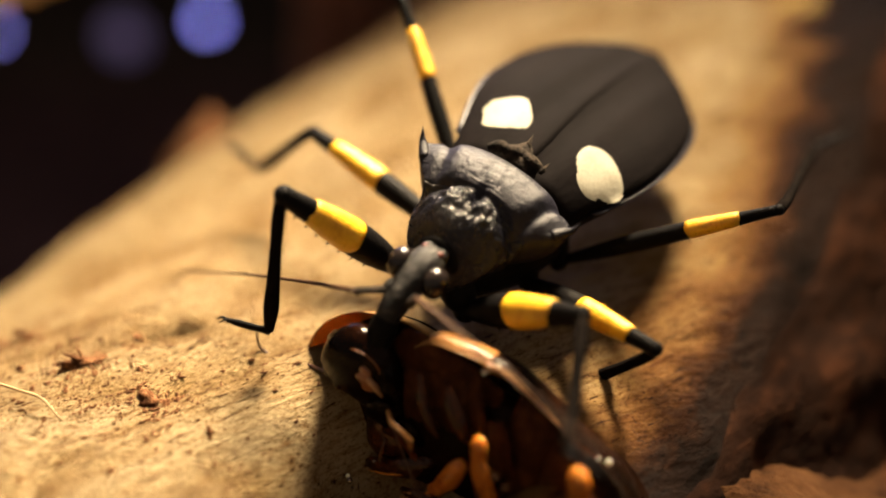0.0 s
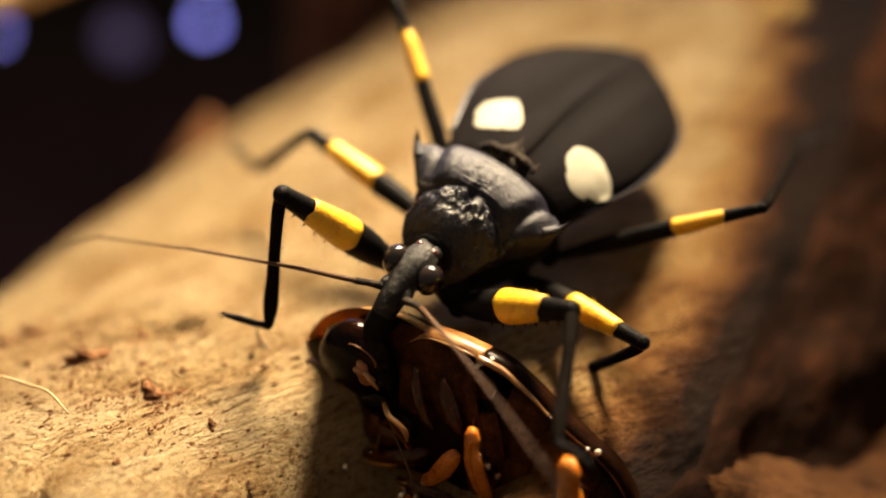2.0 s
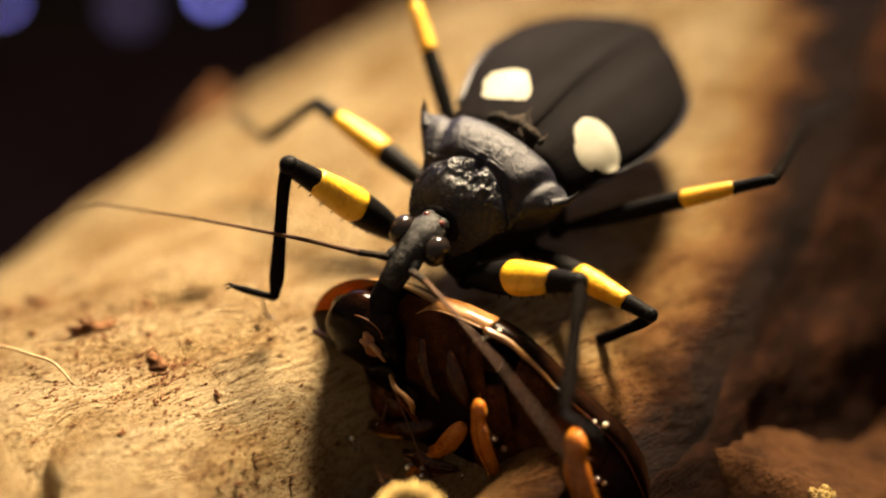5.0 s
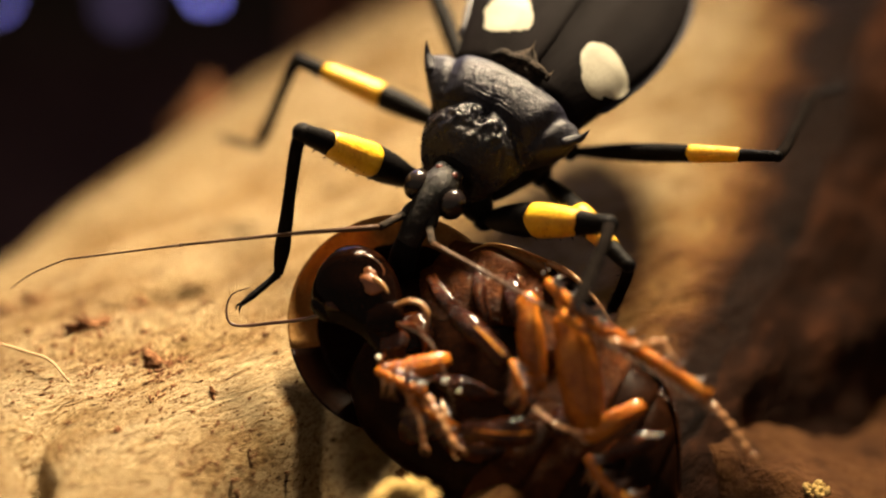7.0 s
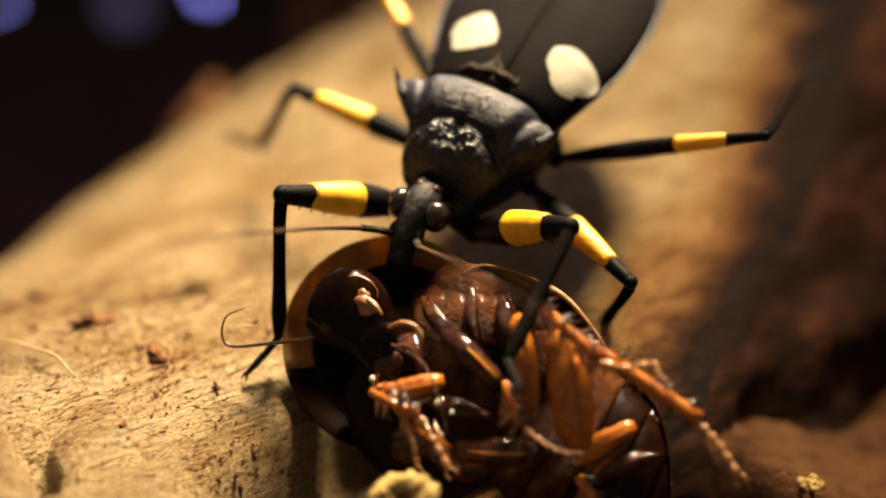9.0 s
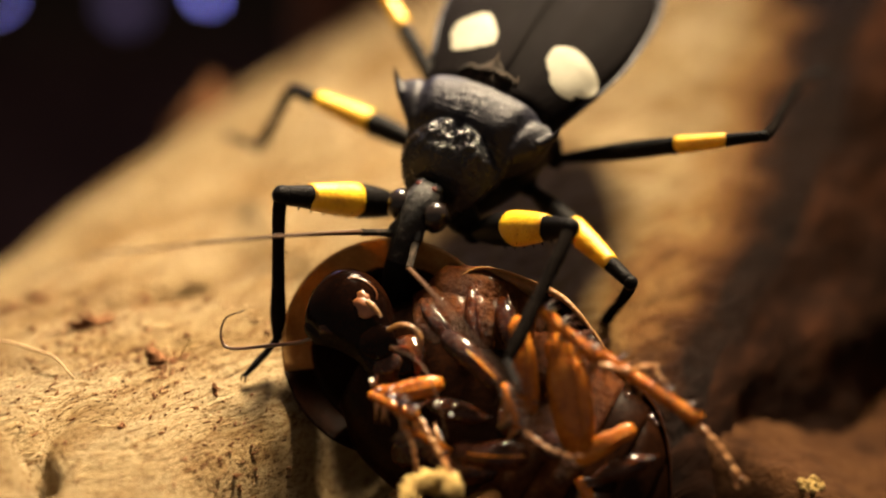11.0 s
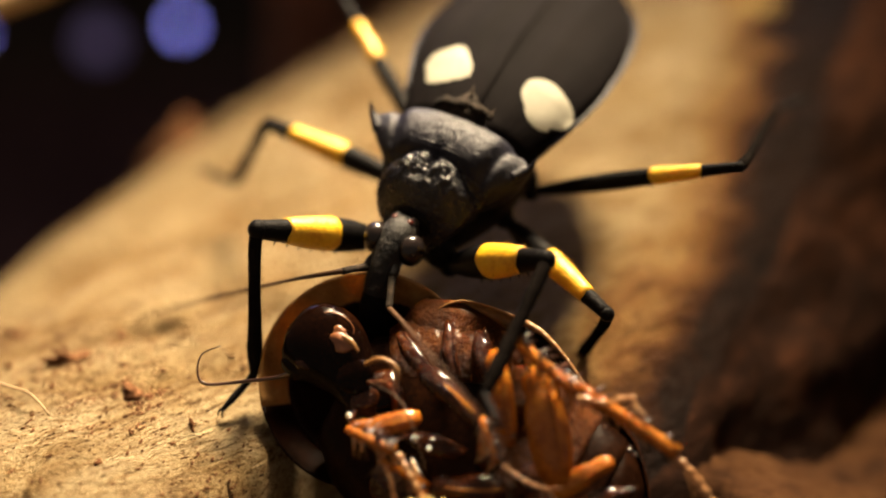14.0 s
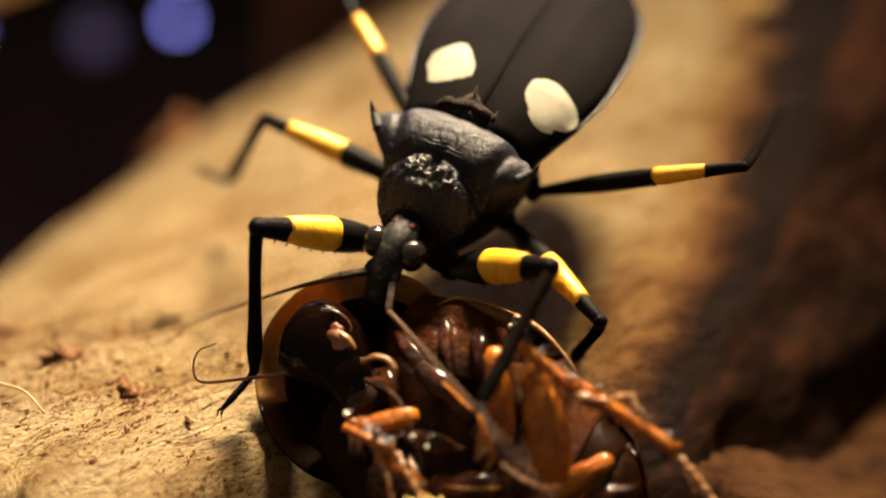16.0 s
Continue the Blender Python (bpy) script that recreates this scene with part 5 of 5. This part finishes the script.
# ends of the feelers' bases and lashes at those stances
FEELER_ROWS = {
    1: (
        (0.0, (-3.39, -1.14, 6.84), (-14.24, 11.23, -0.22)),
        (0.7, (-3.57, -0.68, 7.00), (-14.61, 11.84, 0.52)),
        (1.5, (-3.19, -1.06, 7.25), (-18.82, 7.30, 4.78)),
        (4.7, (-3.39, -0.92, 7.10), (-19.00, 7.49, 4.69)),
        (6.8, (-1.93, 0.36, 8.82), (-19.35, 4.38, 9.64)),
        (7.0, (-2.34, -0.93, 8.31), (-20.05, -0.22, 5.79)),
        (7.2, (-2.33, -0.94, 8.32), (-19.98, -1.27, 5.36)),
        (7.6, (-2.49, -1.05, 8.21), (-18.81, -8.38, 8.72)),
        (8.1, (-3.06, 0.09, 7.90), (-11.79, -12.98, 16.47)),
        (9.2, (-3.09, -0.05, 7.75), (-12.09, -12.90, 16.36)),
        (11.3, (-3.03, -0.24, 7.66), (-16.49, -10.36, 13.72)),
        (12.5, (-3.01, -0.31, 7.59), (-16.44, -10.46, 13.68)),
        (13.5, (-2.48, -0.65, 7.93), (-16.89, 7.25, 0.83)),
        (14.5, (-2.95, -0.53, 7.27), (-15.54, 8.05, -2.13)),
        (16.0, (-2.73, -1.75, 7.84), (-14.30, 7.16, -2.52)),
    ),
    -1: (
        (0.0, (-0.11, -2.34, 7.20), (9.49, -17.37, 8.69)),
        (0.7, (-0.08, -2.59, 6.86), (7.04, -18.89, 8.93)),
        (1.5, (0.41, -2.58, 6.51), (7.03, -19.05, 8.84)),
        (4.7, (0.34, -2.65, 6.45), (6.91, -19.09, 9.03)),
        (6.8, (1.01, -1.22, 8.01), (15.12, -11.90, 5.38)),
        (7.2, (0.84, -2.37, 8.21), (15.21, -12.86, 6.21)),
        (7.6, (0.55, -2.41, 8.23), (15.98, -11.43, 7.21)),
        (8.1, (0.19, -1.84, 7.73), (7.34, -16.77, 14.54)),
        (9.2, (0.17, -1.86, 7.69), (5.81, -16.90, 15.60)),
        (11.3, (-0.42, -1.98, 6.27), (4.12, -18.22, 12.27)),
        (12.5, (-0.47, -1.93, 6.12), (4.13, -18.15, 12.12)),
        (13.5, (0.03, -2.01, 6.21), (4.55, -18.30, 12.10)),
        (14.5, (-0.36, -1.66, 5.55), (4.35, -17.91, 11.39)),
        (16.0, (-0.05, -3.27, 6.57), (7.58, -19.39, 8.07)),
    ),
}
# seconds, place of the cockroach, the way of its body and of its belly
LAID, HELD = ((0.84, -0.49, -0.22), (-0.512, -0.858, -0.041)), ((0.84, -0.46, -0.24), (0.06, -0.77, 0.62))
ROACH_ROWS = (
    (0.0, (-5.27, 1.78, -0.73), *LAID), (5.0, (-5.27, 1.78, -0.73), *LAID), (6.8, (-3.7, -0.2, 4.0), *HELD), (7.2, (-4.1, -0.63, 3.42), *HELD),
    (7.6, (-4.2, -0.9, 3.28), *HELD), (8.1, (-4.25, -1.42, 3.32), *HELD), (9.0, (-4.25, -1.8, 3.1), *HELD), (16.0, (-4.25, -1.85, 3.0), *HELD),
)
# leg pieces that lie otherwise until the cockroach is turned: leg, pieces, line in the held pose, line and upper side while it lies
FOLDED = (
    (3, (1,), (12.0, 4.9, 3.4), (16.0, -0.1, 2.9), (16.5, 6.2, 2.6), (18.6, 2.0, 2.6), (-0.49, -0.22, 0.84)),
    (3, (2, 3), (12.5, 5.1, 3.6), (20.9, 4.4, 3.8), (16.3, 5.4, 2.0), (19.7, -2.2, 2.0), (0, 0, 1)),
    (2, (1,), (9.6, 4.6, 3.4), (12.7, 0.4, 3.1), (10.95, 4.9, 3.0), (13.0, 0.3, 3.0), (-0.40, -0.18, 0.90)),
    (2, (2, 3), (10.4, 5.6, 4.3), (14.7, 4.6, 4.6), (12.4, 0.2, 2.4), (13.9, -4.4, 2.4), (0, 0, 1)),
    (0, (1,), (7.9, -0.5, 4.1), (5.0, -3.0, 4.5), (10.45, 2.7, 3.2), (8.4, -2.8, 3.2), (0, 0, 1)),
    (0, (2, 3), (4.9, -3.0, 4.6), (7.8, -2.8, 4.9), (9.2, -0.8, 3.2), (8.2, -3.6, 3.2), (0, 0, 1)),
    (1, (0,), (4.0, 2.9, 1.6), (7.0, 1.7, 2.8), (6.5, 2.4, 0.5), (8.4, 0.0, 1.0), (0, 0, 1)),
    (1, (1,), (6.4, 1.8, 3.2), (10.7, 0.75, 3.8), (8.4, -0.3, 1.7), (4.2, -2.9, 2.3), (0, 0, 1)),
    (1, (2, 3), (10.9, 1.0, 4.2), (12.8, -0.7, 4.4), (4.0, -3.2, 2.4), (4.9, -6.4, 2.5), (0, 0, 1)),
)
CLUMP_ROWS = ((0.0, -0.5, -14.8, 0.6, 10), (9.2, -0.5, -14.8, 0.6, 10), (11.3, 1.0, -14.5, 0.6, 35), (13.0, 1.0, -14.5, 0.6, 35), (14.0, 1.6, -14.2, 0.6, 45), (16.0, 1.6, -14.2, 0.6, 45))


def motions():
    stands = [(t, pose(*p)) for t, p in BUG_ROWS]
    walk(bug, [(t, metres(m)) for t, m in stands])
    for (kind, side), (femur, tibia, foot) in limbs.items():
        x, y, z = HIPS[kind]
        rows_f, rows_t = [], []
        for (t, m), k in zip(stands, STANCE):
            knee, ankle = LEG_STANCES[kind, side][k]
            back = m.inverted()
            hip, knee, ankle = Vector((x, side * y, z)), back @ Vector(knee), back @ Vector(ankle)
            rows_f.append((t, metres(frame_of(hip, knee - hip, (0, 0, 1)))))
            rows_t.append((t, metres(frame_of(knee, ankle - knee, knee - hip))))
        walk(femur, rows_f)
        walk(tibia, rows_t)
    # the one forefoot lies flat on the wood until the bug lifts its prey
    foot, at = limbs["fore", 1][2], TIBIA["fore"] * S
    walk(foot, [(t, pose(at, 0, 0, 0, -bend, 0)) for t, bend in ((0.0, 108), (5.0, 108), (6.8, 48), (16.0, 48))])
    for side, (scape, lash) in feelers.items():
        rows_s, rows_l = [], []
        foot = Vector((-1.6, side * 0.8, 6.15))
        for t, joint, tip in FEELER_ROWS[side]:
            m = bug_at(t)
            back = m.inverted()
            joint, tip = back @ Vector(joint), back @ Vector(tip)
            d = (joint - foot).normalized()
            end = foot + d * ANTENNA["scape"]
            rows_s.append((t, metres(frame_of(foot, d, (0, 0, 1)))))
            rows_l.append((t, metres(frame_of(end, tip - joint, (0, 0, 1)))))
        walk(scape, rows_s)
        walk(lash, rows_l)
    walk(roach, [(t, metres(frame_of(o, x, n))) for t, o, x, n in ROACH_ROWS])
    nod = metres(Matrix.Translation((2.5, 2.9, 1.1)) @ pose(0, 0, 0, 0, 0, -14) @ Matrix.Translation((-0.8, -0.2, -1.7)))
    slip = pose(1.3 * S, -0.2 * S, -0.3 * S)
    for plate in roach_collar:
        walk(plate, [(0.0, slip), (5.0, slip), (6.8, Matrix()), (16.0, Matrix())])
    walk(roach_head, [(0.0, nod), (5.0, nod), (6.8, Matrix()), (16.0, Matrix())])
    for leg, pieces, a, b, c, d, up in FOLDED:
        a, b, c, d = Vector(a), Vector(b), Vector(c), Vector(d)
        laid = metres(frame_of(c, d - c, up) @ frame_of(a, b - a, (0, 0, 1)).inverted())
        for k in pieces:
            walk(roach_legs[leg][k], [(0.0, laid), (5.0, laid), (5.9, laid.lerp(Matrix(), 0.5)), (6.8, Matrix()), (16.0, Matrix())])
    walk(clump, [(t, pose(x * S, y * S, z * S, 0, 0, a)) for t, x, y, z, a in CLUMP_ROWS])


def bug_at(t):
    """The bug's pose at t, straight between its rows."""
    for (t0, a), (t1, b) in zip(BUG_ROWS, BUG_ROWS[1:]):
        if t <= t1:
            k = (t - t0) / (t1 - t0)
            return pose(*[p + (q - p) * k for p, q in zip(a, b)])
    return pose(*BUG_ROWS[-1][1])


motions()
